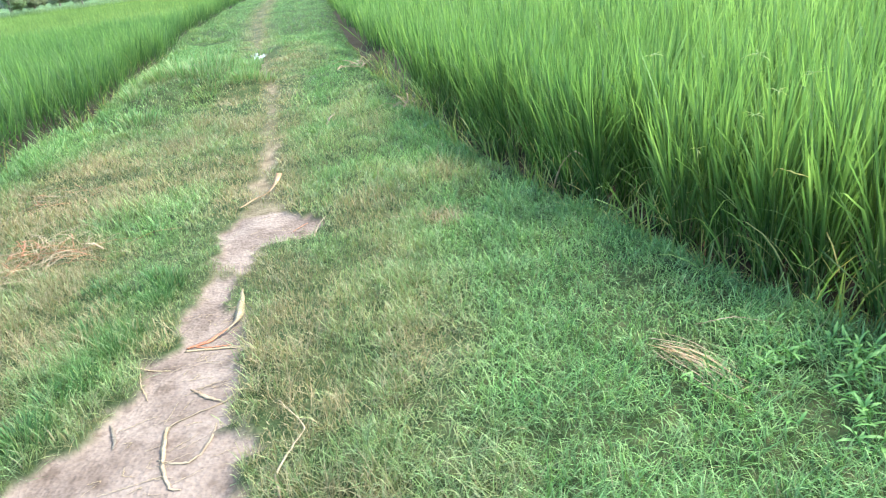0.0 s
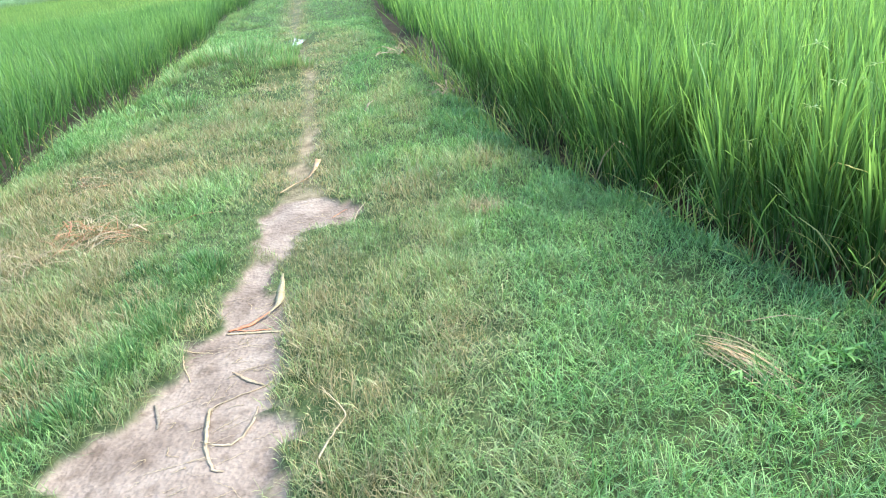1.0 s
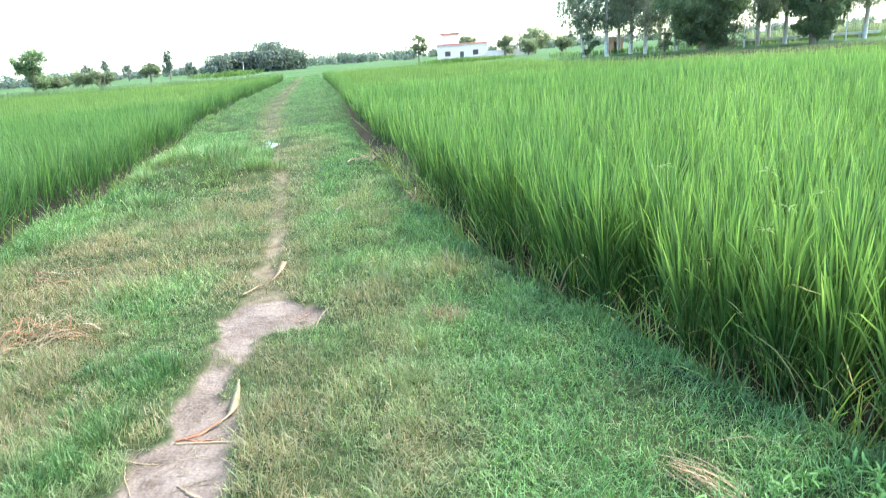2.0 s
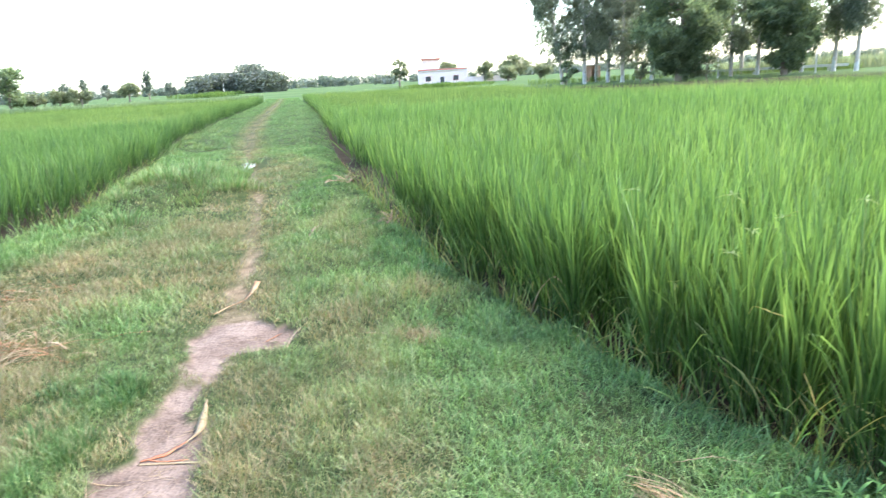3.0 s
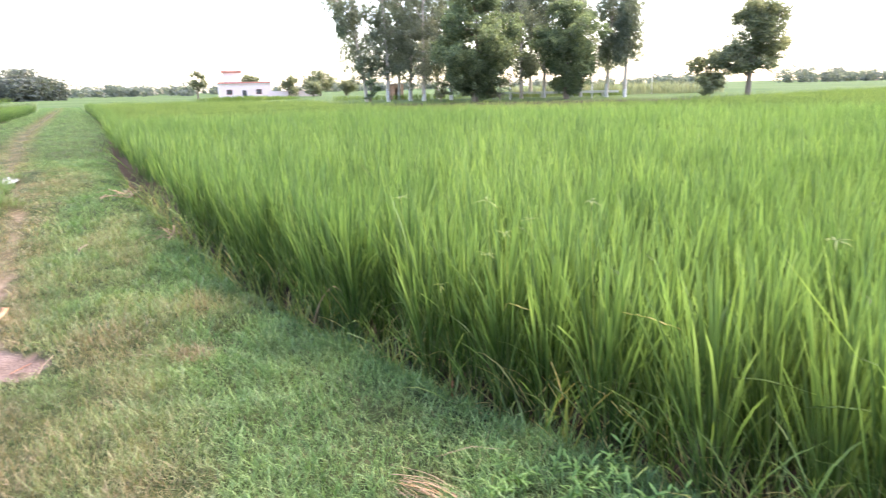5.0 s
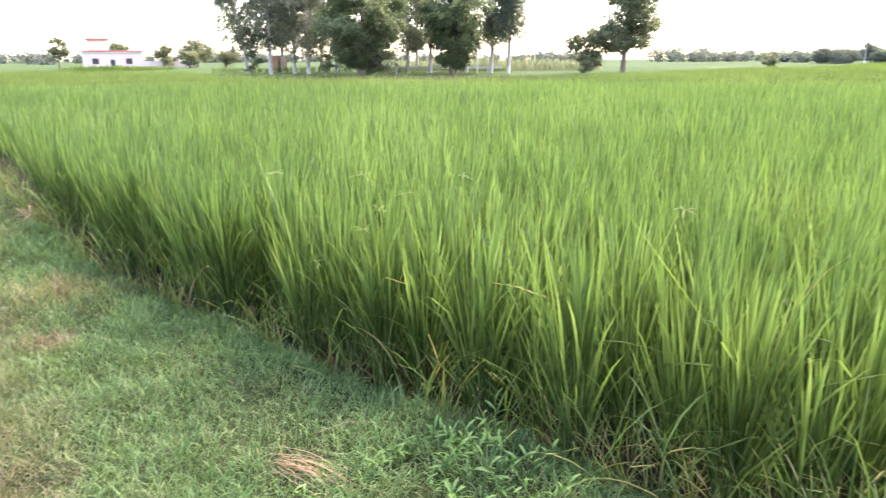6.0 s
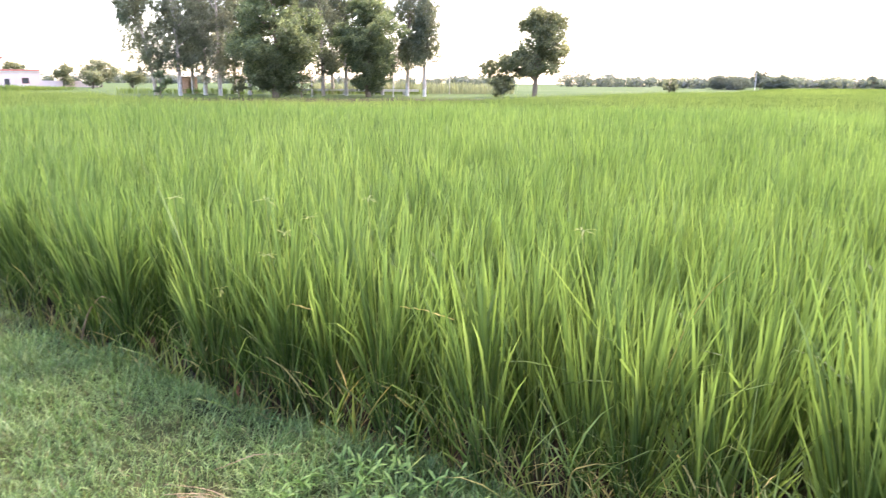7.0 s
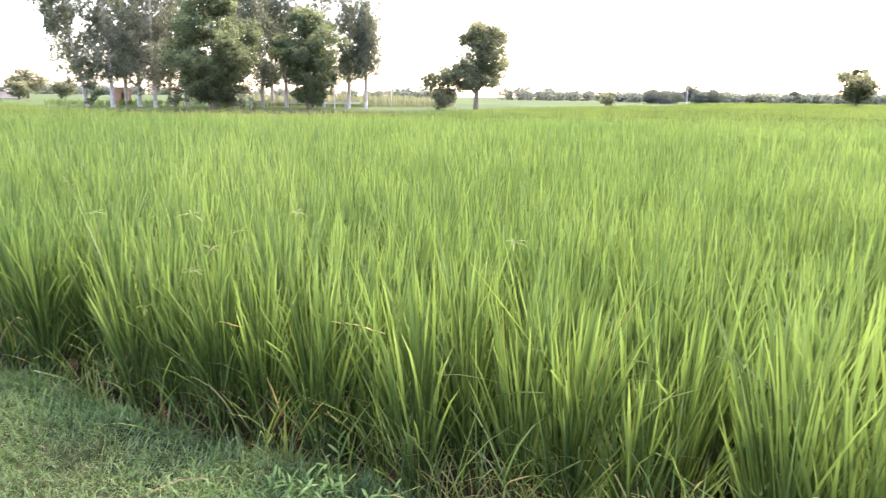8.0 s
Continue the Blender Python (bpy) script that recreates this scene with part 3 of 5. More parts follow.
grass_stuff("grass", x[keep], y[keep], 21, 0.105, 0.0038, 2, "short worn olive and straw-coloured grass beside the path")
x, y = scatter(rng, -0.25, 2.2, 0.9, 4.2, 8600)
grass_stuff("grass", x, y, 25, 0.135, 0.0037, 3, "tangled fine green grass beside the rice", lean=0.8)
x, y = scatter(rng, -4.6, 1.5, 4.2, 8.0, 4000)
grass_stuff("grass", x, y, 22, 0.12, 0.0062, 2, "short patchy green and drying grass")
x, y = scatter(rng, -8.0, 0.2, 8.0, 18.0, 1400)
grass_stuff("grass", x, y, 23, 0.10, 0.010, 2, "short patchy green and drying grass")
x, y = scatter(rng, -25, -2, 18.0, 97.0, 300)
grass_stuff("grass", x, y, 24, 0.14, 0.03, 1, "low grass along the far bank")
x, y = scatter(rng, -4.3, 3.2, -6.0, 1.0, 650)
grass_stuff("grass", x, y, 26, 0.10, 0.009, 2, "short patchy grass on the bank")


# ---- trees ----
def spot(az, d, z=0.0):
    return Vector((d * math.sin(radians(az)), d * math.cos(radians(az)), z))


def tree(name, label, category, place, trunk, limbs, blobs, leaf, count, mat, bark, seed, wash=0.0, droop=0.0, group=""):
    """trunk: (height, foot radius, lean x, lean y). blobs: (x, y, z, rx, ry, rz), masses of leaves on limbs. leaf: size; count: leaves a cubic metre of a blob's shell."""
    r = np.random.default_rng(seed)
    root = new(name)
    root.location = place
    tagged(root, label, category, group, "thing")
    h, rad, lx, ly = trunk
    mid = [(0, 0, -0.3), (lx * 0.2 + r.normal(0, 0.05), ly * 0.2, h * 0.3), (lx * 0.55, ly * 0.55 + r.normal(0, 0.06), h * 0.65), (lx, ly, h)]
    v, f = tube(mid, [rad * 1.25, rad, rad * 0.75, rad * 0.3], 9)
    part("trunk", mesh_from("trunk", v, [f], smooth=True), bark, root)
    if wash:
        v, f = tube([(0, 0, -0.2), (lx * 0.2 * wash / (h * 0.3), 0, wash)], [rad * 1.3, rad * 1.12], 9)
        part("lime_wash", mesh_from("lime_wash", v, [f], smooth=True), M_LIME, root, "white lime wash round the trunk's foot")
    for b in blobs[:limbs]:
        z0 = min(h * 0.9, max(h * 0.22, b[2] - b[5] * 1.1 - r.uniform(0.2, 1.0)))
        s = z0 / h
        p0 = Vector((lx * s, ly * s, z0))
        p2 = Vector(b[:3])
        p1 = p0.lerp(p2, 0.5) + Vector((r.normal(0, 0.15), r.normal(0, 0.15), 0.25))
        v, f = tube([p0, p1, p2], [rad * 0.45, rad * 0.3, rad * 0.1], 6)
        part("limb", mesh_from("limb", v, [f], smooth=True), bark, root)
    vs, tips = [], []
    for bx, by, bz, rx, ry, rz in blobs:
        clumps = max(10, int(13 * (rx * ry * rz) ** 0.5))
        u = r.normal(0, 1, (clumps, 3))
        u /= np.linalg.norm(u, axis=1)[:, None]
        u *= (r.uniform(0.25, 1.05, clumps) ** 0.6)[:, None]
        c = np.array([bx, by, bz]) + u * np.array([rx, ry, rz])
        size = np.array([rx, ry, rz]).mean() * r.uniform(0.22, 0.42, clumps)
        m = max(10, int(count * (rx * ry * rz) ** 0.67 * 4 / clumps))
        p = np.repeat(c, m, 0) + r.normal(0, 0.55, (clumps * m, 3)) * np.repeat(size, m)[:, None]
        n = len(p)
        a = r.normal(0, 1, (n, 3))
        a[:, 2] -= droop * 2
        a /= np.linalg.norm(a, axis=1)[:, None]
        b2 = np.cross(a, r.normal(0, 1, (n, 3)))
        b2 /= np.linalg.norm(b2, axis=1)[:, None]
        s = leaf * r.uniform(0.6, 1.4, n)[:, None]
        slim = 0.42 if droop else 0.6
        vs.append(np.stack([p - a * s * 0.55, p + b2 * s * slim, p + a * s * 0.75 - b2 * s * slim * 0.6], 1).reshape(-1, 3))
        # tip is height within the leaf mass here: lighter towards its top
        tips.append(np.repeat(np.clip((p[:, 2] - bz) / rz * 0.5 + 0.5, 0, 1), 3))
    v = np.concatenate(vs)
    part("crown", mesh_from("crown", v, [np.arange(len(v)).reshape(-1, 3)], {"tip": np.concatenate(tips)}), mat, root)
    return root


def blobs_round(r, width, low, high, n):
    out = []
    for _ in range(n):
        t = r.uniform(0, 1)
        z = low + (high - low) * t
        reach_here = width * math.sin(math.pi * (0.16 + 0.74 * t)) ** 0.7
        a, q = r.uniform(0, 6.28), reach_here * math.sqrt(r.uniform(0, 0.8))
        s = width * r.uniform(0.30, 0.5)
        out.append((q * math.cos(a), q * math.sin(a), z, s, s, s * 0.8))
    return out


def blobs_euc(r, width, low, high, n, lean=0.0):
    out = []
    for _ in range(n):
        t = r.uniform(0, 1)
        a, q = r.uniform(0, 6.28), width * r.uniform(0.15, 0.95)
        s = r.uniform(0.6, 1.15)
        out.append((q * math.cos(a) + lean * t, q * math.sin(a), low + (high - low) * t, 0.95 * s, 0.95 * s, 1.3 * s))
    return out


def blobs_crown(r, width, low, high, n, widest=0.55, size=0.24):
    """A crown of many small masses, widest at that share of its height."""
    out = []
    for _ in range(n):
        t = r.uniform(0, 1)
        u = t / widest if t < widest else (1 - t) / (1 - widest)
        wide = width * (0.28 + 0.72 * math.sin(math.pi / 2 * u)) * r.uniform(0.82, 1.1)
        a, q = r.uniform(0, 6.28), wide * math.sqrt(r.uniform(0.02, 0.95))
        sz = width * size * r.uniform(0.55, 1.3)
        out.append((q * math.cos(a), q * math.sin(a), low + (high - low) * t, sz * 1.1, sz * 1.1, sz * 0.8))
    return out


EUC = (  # azimuth, distance, height, crown half-width, crown foot, lean, lime wash
    (10.4, 90, 12.5, 2.0, 3.6, -2.2, 0), (12.1, 88, 15.5, 2.1, 4.0, -0.4, 1.6), (13.9, 91, 16.5, 2.2, 3.6, 0.3, 1.6), (15.0, 88, 15, 2.0, 3.2, 0.2, 1.6),
    (17.2, 92, 16, 2.2, 4.0, 0.0, 1.5), (22.9, 90, 16.5, 2.2, 4.0, -0.2, 0), (24.7, 92, 15.5, 2.1, 4.0, 0.2, 1.6), (29.6, 90, 15, 1.6, 4.8, 0.8, 1.6), (31.0, 88, 13.8, 1.2, 5.6, 0.3, 1.6),
    (20.6, 95, 17, 2.4, 4.6, 0.2, 1.5), (27.6, 94, 16, 2.1, 4.6, 0.0, 1.5), (16.1, 97, 16, 2.2, 3.6, 0.0, 1.5), (23.6, 98, 16.5, 2.2, 4.2, 0.2, 0), (13.0, 96, 16, 2.0, 4.4, 0.1, 1.5))
for i, (az, d, h, w, low, lean, wash) in enumerate(EUC):
    r = np.random.default_rng(100 + i)
    tree("eucalyptus_tree", "tall grey-green eucalyptus with loose drooping crown and pale trunk", "tree", spot(az, d, -0.1), (h, 0.2, lean, 0.0), 9,
         blobs_euc(r, w * 1.35, low * 0.8, h + 0.5, 74, lean * 1.2), 0.24, 46, M_LEAF_EUC, M_BARK_PALE, 200 + i, wash, 1.0, "row of eucalyptus behind the rice")

r = np.random.default_rng(60)
tree("shade_tree", "broad dense dark green tree at the field's edge", "tree", spot(19.2, 80, -0.1), (7.5, 0.35, 0.3, 0), 12, blobs_crown(r, 4.8, 1.2, 11.6, 130, 0.58), 0.2, 120, M_LEAF_DARK, M_BARK, 61)
tree("shade_tree", "dark green tree with dense crown, narrow at its foot", "tree", spot(26.5, 84, -0.1), (6.5, 0.3, -0.2, 0), 12, blobs_crown(r, 4.2, 0.9, 10.6, 105, 0.66), 0.2, 120, M_LEAF_DARK, M_BARK, 62)
tree("open_tree", "lone olive-green tree with open layered crown", "tree", spot(39.9, 90, -0.1), (8.0, 0.28, 0.5, 0), 12,
     [(-1.9, 0, 3.5, 2.3, 1.8, 1.0), (1.4, 0, 3.7, 2.6, 1.9, 1.0), (-0.5, 0.5, 5.0, 2.9, 2.1, 1.1), (2.4, 0, 5.6, 2.7, 1.9, 1.0), (0.3, 0, 6.9, 2.8, 2.1, 1.1), (2.3, 0, 7.8, 2.7, 2.0, 1.1),
      (0.4, 0.3, 8.7, 2.7, 1.9, 1.1), (1.9, 0, 9.5, 2.6, 1.8, 1.0), (0.6, 0, 9.9, 2.2, 1.6, 0.8), (-3.9, 0, 4.0, 1.7, 1.3, 1.0), (4.1, 0, 6.0, 1.4, 1.1, 0.6), (3.6, 0, 4.6, 1.3, 1.0, 0.5), (-1.0, 0, 8.9, 1.5, 1.2, 0.8), (3.3, 0, 8.9, 1.4, 1.2, 0.8), (-2.6, 0, 5.2, 1.4, 1.1, 0.7)], 0.23, 165, M_LEAF_LONE, M_BARK, 63)
r = np.random.default_rng(59)
tree("bush", "dark scrubby bush beside the lone tree", "bush", spot(37.0, 88, -0.1), (3.2, 0.08, -0.2, 0), 8, blobs_crown(r, 2.3, 0.3, 5.3, 30, 0.6, 0.3) + [(2.1, 0, 3.9, 1.2, 0.9, 0.8), (-2.2, 0, 3.6, 0.9, 0.7, 0.4)], 0.22, 90, M_LEAF_LONE, M_BARK, 64)
r = np.random.default_rng(58)
tree("bush", "rounded green bush at the edge of the trees", "bush", spot(10.7, 86, -0.1), (1.8, 0.07, 0, 0), 4, blobs_round(r, 1.2, 0.6, 2.6, 8), 0.2, 60, M_LEAF_DARK, M_BARK, 65)
tree("bush", "dense undergrowth at the foot of the shade tree", "bush", spot(21.2, 80, -0.1), (1.4, 0.07, 0, 0), 4, blobs_round(r, 1.5, 0.5, 2.6, 9), 0.2, 50, M_LEAF_LONE, M_BARK, 66)
tree("bush", "low leafy undergrowth among pale trunks", "bush", spot(16.4, 83, -0.1), (1.4, 0.07, 0, 0), 4, blobs_round(r, 1.3, 0.4, 2.2, 8), 0.2, 45, M_LEAF_LONE, M_BARK, 67)

# trees further off: azimuth, distance, height, half-width, crown foot, pattern
FAR_TREES = ((-31.0, 108, 6.3, 2.7, 0.8, 0), (-28.0, 190, 3.8, 3.0, 0.4, 0), (-29.6, 200, 3.4, 3.2, 0.4, 0), (-26.6, 150, 3.6, 2.0, 0.4, 0), (-23.4, 195, 6.3, 2.8, 0.9, 0), (-22.0, 235, 9.2, 1.5, 2.4, 1), (-20.5, 240, 5.2, 2.2, 0.6, 0),
             (-27.6, 300, 8.0, 2.2, 1.5, 1), (-26.2, 300, 8.6, 2.2, 1.5, 1), (-24.9, 310, 6.5, 2.5, 1.0, 0), (-2.8, 168, 6.6, 2.0, 1.0, 0), (1.1, 225, 7.2, 2.6, 3.2, 0), (4.1, 195, 6.2, 2.8, 0.6, 0),
             (6.5, 190, 7.2, 4.0, 0.8, 0), (6.0, 160, 3.8, 2.2, 0.4, 0), (8.6, 185, 4.0, 3.0, 0.4, 0), (50.2, 150, 3.2, 1.5, 0.3, 0), (56.5, 260, 7.0, 3.2, 0.6, 0), (57.6, 255, 5.2, 5.0, 0.4, 0), (54.4, 250, 4.6, 6.0, 0.4, 0),
             (67.6, 120, 6.4, 3.0, 2.2, 0), (63.6, 300, 5.5, 2.0, 1.0, 0))
for i, (az, d, h, w, low, pattern) in enumerate(FAR_TREES):
    r = np.random.default_rng(300 + i)
    # beyond 230 m the foliage colour carries painted haze
    far_off = d > 230
    blobs = blobs_euc(r, w, low, h - 0.6, 16) if pattern else blobs_crown(r, w, low, h - 0.3, 50, 0.78, 0.3) if d == 120 else blobs_round(r, w, low + w * 0.3, h - w * 0.3, 16)
    tree("field_tree", "hazy grey-green tree out among the fields" if far_off else "rounded green tree standing out in the fields", "tree", spot(az, d, -0.2), (h * 0.6, 0.22, 0.1, 0), 5, blobs,
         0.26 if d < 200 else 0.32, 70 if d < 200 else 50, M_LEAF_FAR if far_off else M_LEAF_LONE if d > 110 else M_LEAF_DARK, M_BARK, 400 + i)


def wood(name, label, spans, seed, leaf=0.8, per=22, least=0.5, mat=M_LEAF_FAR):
    """Far woods: crowns side by side along (azimuth from, to, distance, height, depth)."""
    r = np.random.default_rng(seed)
    vs, tips = [], []
    for a0, a1, d, h, depth in spans:
        width = radians(a1 - a0) * d
        for _ in range(max(3, int(width / (h * 0.26)))):
            az, q = r.uniform(a0, a1), d + r.uniform(0, depth)
            hh = h * r.uniform(least, 0.95)
            c = spot(az, q, 0)
            n = int(per * hh)
            p = np.stack([r.normal(c.x, hh * 0.26, n), r.normal(c.y, hh * 0.26, n), np.clip(r.normal(hh * 0.52, hh * 0.26, n), 0.1, hh)], -1)
            a = r.normal(0, 1, (n, 3))
            a /= np.linalg.norm(a, axis=1)[:, None]
            b = np.cross(a, r.normal(0, 1, (n, 3)))
            b /= np.linalg.norm(b, axis=1)[:, None]
            s = leaf * r.uniform(0.6, 1.5, n)[:, None]
            vs.append(np.stack([p - a * s, p + b * s * 0.9, p + a * s], 1).reshape(-1, 3))
            # tip by height above ground: upper leaves get the lighter colour
            tips.append(np.repeat(p[:, 2] / h, 3))
    v = np.concatenate(vs)
    ob = part(name, mesh_from(name, v, [np.arange(len(v)).reshape(-1, 3)], {"tip": np.concatenate(tips)}), mat)
    return tagged(ob, label, "woods", kind="stuff")


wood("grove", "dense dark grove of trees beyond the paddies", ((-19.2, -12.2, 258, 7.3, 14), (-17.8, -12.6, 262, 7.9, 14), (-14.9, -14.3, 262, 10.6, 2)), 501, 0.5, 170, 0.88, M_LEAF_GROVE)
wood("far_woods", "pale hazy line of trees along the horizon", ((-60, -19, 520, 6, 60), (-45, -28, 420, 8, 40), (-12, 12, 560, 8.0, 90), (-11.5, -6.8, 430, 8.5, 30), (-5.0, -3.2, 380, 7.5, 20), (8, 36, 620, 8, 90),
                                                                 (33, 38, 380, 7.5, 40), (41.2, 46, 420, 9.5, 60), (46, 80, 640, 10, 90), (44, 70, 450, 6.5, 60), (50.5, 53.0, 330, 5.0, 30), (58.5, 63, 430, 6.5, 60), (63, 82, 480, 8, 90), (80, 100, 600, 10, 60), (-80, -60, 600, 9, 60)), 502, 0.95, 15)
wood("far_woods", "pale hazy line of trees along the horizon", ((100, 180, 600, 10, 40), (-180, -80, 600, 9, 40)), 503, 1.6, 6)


def hedge(name, label, points, height, depth, seed, mat, leaf, per):
    """A tall crop or overgrown bank along a line of (x, y)."""
    r = np.random.default_rng(seed)
    bases = []
    for (x0, y0), (x1, y1) in zip(points, points[1:]):
        run = math.hypot(x1 - x0, y1 - y0)
        n = int(run * per)
        t, o = r.uniform(0, 1, n), r.uniform(0, depth, n)
        bases.append(np.stack([x0 + (x1 - x0) * t + o * (y0 - y1) / run, y0 + (y1 - y0) * t + o * (x1 - x0) / run, np.zeros(n)], -1))
    b = np.concatenate(bases)
    n = len(b)
    tall = height * (0.75 + 0.5 * vnoise(b[:, 0], b[:, 1], 6, seed)) * r.uniform(0.7, 1.05, n)
    v, f, tip, _ = ribbons(b, r.uniform(0, 6.28, n), tall, leaf * r.uniform(0.6, 1.3, n), np.abs(r.normal(0, 0.12, n)), r.uniform(0, 1.0, n), 2, r, 1.2)
    return tagged(part(name, mesh_from(name, v, f, {"tip": tip}), mat), label, "crop", kind="stuff")


def line_of(*pairs):
    return [tuple(spot(a, d))[:2] for a, d in pairs]


hedge("tall_crop", "tall rough green crop behind the trees", line_of((21.5, 100), (30, 98), (38.6, 106)), 1.9, 9, 71, M_LEAF_LONE, 0.10, 70)
hedge("overgrown_bank", "overgrown green bank in front of the house", line_of((-3.0, 128), (1.0, 120), (5.2, 132)), 0.95, 4, 72, M_RICE_FAR, 0.10, 50)
# next field's edge: tree green put here for the rice's shaded side
hedge("rice_crop", "rice beyond the cross bank, coloured for its shaded side", line_of((-60, 100), (-28, 88), (-13.6, 86)), 1.0, 2.0, 73, M_LEAF_DARK, 0.04, 200)
hedge("overgrown_bank", "pale rough grass along a far ditch", line_of((-21, 190), (-17.5, 175), (-15, 190)), 1.5, 6, 74, M_RICE_FAR, 0.12, 30)
hedge("tall_crop", "low green growth at the foot of the trees", line_of((7.5, 96), (20, 92), (31.5, 97)), 0.8, 3, 75, M_RICE_FAR, 0.07, 40)


# ---- house and walls ----
def placed(name, label, category, az, d, turn, kind="thing"):
    root = new(name)
    root.matrix_basis = pose(*spot(az, d, -0.2), 0, 0, turn - az)
    return tagged(root, label, category, kind=kind)


house = placed("house", "faded pink plastered farmhouse with red roof trim and stair tower", "house", 0.7, 200, 0)
W, D, H = 7.0, 8.0, 3.75


def pierced(x0, x1, z0, z1, y0, y1, holes):
    """A wall from x0 to x1 as boxes round its holes (x0, x1, z0, z1)."""
    out, x = [], x0
    for a, b, c, e in sorted(holes):
        out += [(x, y0, z0, a, y1, z1), (a, y0, z0, b, y1, c), (a, y0, e, b, y1, z1)]
        x = b
    return out + [(x, y0, z0, x1, y1, z1)]


openings = [(-4.8, -3.4, 1.1, 2.3), (-0.7, 0.4, 0.0, 2.1), (3.0, 4.4, 1.1, 2.3)]
part("wall", boxes_bm(*pierced(-W, W, 0, H, 0, 0.3, openings)), M_PINK_WALL, house)
for a, b in (((-W, 0.3, 0, -W + 0.3, D, H), "wall"), ((W - 0.3, 0.3, 0, W, D, H), "wall"), ((-W + 0.3, D - 0.3, 0, W - 0.3, D, H), "wall")):
    part(b, boxes_bm(a), M_PINK_WALL, house)
part("roof", boxes_bm((-W - 0.35, -0.35, H, W + 0.35, D + 0.35, H + 0.18)), M_CONCRETE, house, "flat concrete roof slab")
part("parapet", boxes_bm((-W, -0.1, H + 0.18, W, 0.12, H + 0.62), (-W, D - 0.1, H + 0.18, W, D + 0.1, H + 0.62), (-W, 0.12, H + 0.18, -W + 0.2, D - 0.1, H + 0.62), (W - 0.2, 0.12, H + 0.18, W, D - 0.1, H + 0.62)), M_RED_TRIM, house, "brick-red painted parapet")
for a, b, c, e in (openings[0], openings[2]):
    win = part("window", boxes_bm((a, 0.16, c, b, 0.2, e)), M_DARK, house, "dark shuttered window")
    part("frame", boxes_bm((a - 0.08, -0.05, c - 0.1, b + 0.08, 0.1, c), (a - 0.08, -0.05, e, b + 0.08, 0.1, e + 0.1), (a - 0.08, -0.05, c, a, 0.1, e), (b, -0.05, c, b + 0.08, 0.1, e)), M_RED_TRIM, win)
part("door", boxes_bm((-0.7, 0.16, 0.0, 0.4, 0.2, 2.1)), M_DARK, house, "dark doorway")
part("tower", boxes_bm((-5.6, 2.0, H + 0.2, -0.9, 6.0, H + 3.1)), M_PINK_WALL, house, "pink stair tower on the roof")
part("tower_roof", boxes_bm((-6.0, 1.6, H + 3.1, -0.5, 6.4, H + 3.35)), M_RED_TRIM, house, "red-edged tower slab")
part("tower_parapet", boxes_bm((-6.0, 1.6, H + 3.35, -0.5, 1.8, H + 3.6), (-6.0, 6.2, H + 3.35, -0.5, 6.4, H + 3.6)), M_RED_TRIM, house)

def far_house(az, d, w, h, mat):
    """A flat-roofed village house far off."""
    root = placed("village_house", "small flat-roofed plastered house on the hazy horizon", "house", az, d, 10)
    holes = [(-w * 0.32, -w * 0.14, 0.9, 2.1), (w * 0.14, w * 0.32, 0.9, 2.1)]
    part("wall", boxes_bm(*pierced(-w / 2, w / 2, 0, h, 0, 0.3, holes)), mat, root)
    for px in (-w / 2, w / 2 - 0.3):
        part("wall", boxes_bm((px, 0.3, 0, px + 0.3, w * 0.7, h)), mat, root)
    part("wall", boxes_bm((-w / 2 + 0.3, w * 0.7 - 0.3, 0, w / 2 - 0.3, w * 0.7, h)), mat, root)
    part("roof", boxes_bm((-w / 2 - 0.3, -0.3, h, w / 2 + 0.3, w * 0.7 + 0.3, h + 0.25), bevel=0.03), M_CONCRETE, root)
    for a, b, c, e in holes:
        part("window", boxes_bm((a, 0.15, c, b, 0.2, e)), M_DARK, root)


for az, d, w, h, mat in ((47.6, 600, 9, 4.2, M_BRICK), (60.2, 560, 9, 5.2, M_BRICK), (60.8, 550, 7, 4.4, M_PINK_WALL), (61.5, 565, 10, 5.0, M_BRICK), (62.5, 558, 8, 4.2, M_BRICK)):
    far_house(az, d, w, h, mat)

yard = placed("compound_wall", "faded pink plastered yard wall beside the house", "wall", 4.4, 196, 0)
part("panel", boxes_bm((-6.2, 0, 0, -0.1, 0.25, 1.75)), M_PINK_WALL, yard)
part("panel", boxes_bm((0.1, 0, 0, 6.2, 0.25, 1.7)), M_PINK_WALL, yard)
for px in (-6.3, 0.0, 6.3):
    part("pier", boxes_bm((px - 0.2, -0.08, 0, px + 0.2, 0.33, 1.95), bevel=0.03), M_PINK_WALL, yard)

hut = placed("brick_hut", "small weathered red-brick hut among the trees", "hut", 12.75, 101, 8)
part("wall", boxes_bm(*pierced(-1.0, 1.0, 0, 2.3, 0, 0.23, [(-0.2, 0.55, 0, 1.8)])), M_BRICK, hut)
part("wall", boxes_bm((-1.0, 0.23, 0, -0.77, 3, 2.3)), M_BRICK, hut)
part("wall", boxes_bm((0.77, 0.23, 0, 1.0, 3, 2.3)), M_BRICK, hut)
part("wall", boxes_bm((-0.77, 2.77, 0, 0.77, 3, 2.3)), M_BRICK, hut)
part("roof", boxes_bm((-1.2, -0.25, 2.3, 1.2, 3.2, 2.44), bevel=0.02), M_CONCRETE, hut)

channel = placed("water_channel", "low pale concrete irrigation channel past the trees", "channel", 27.5, 94, 0)
part("side", boxes_bm((-14, 0, 0.62, 5, 0.14, 0.92)), M_LIME, channel)
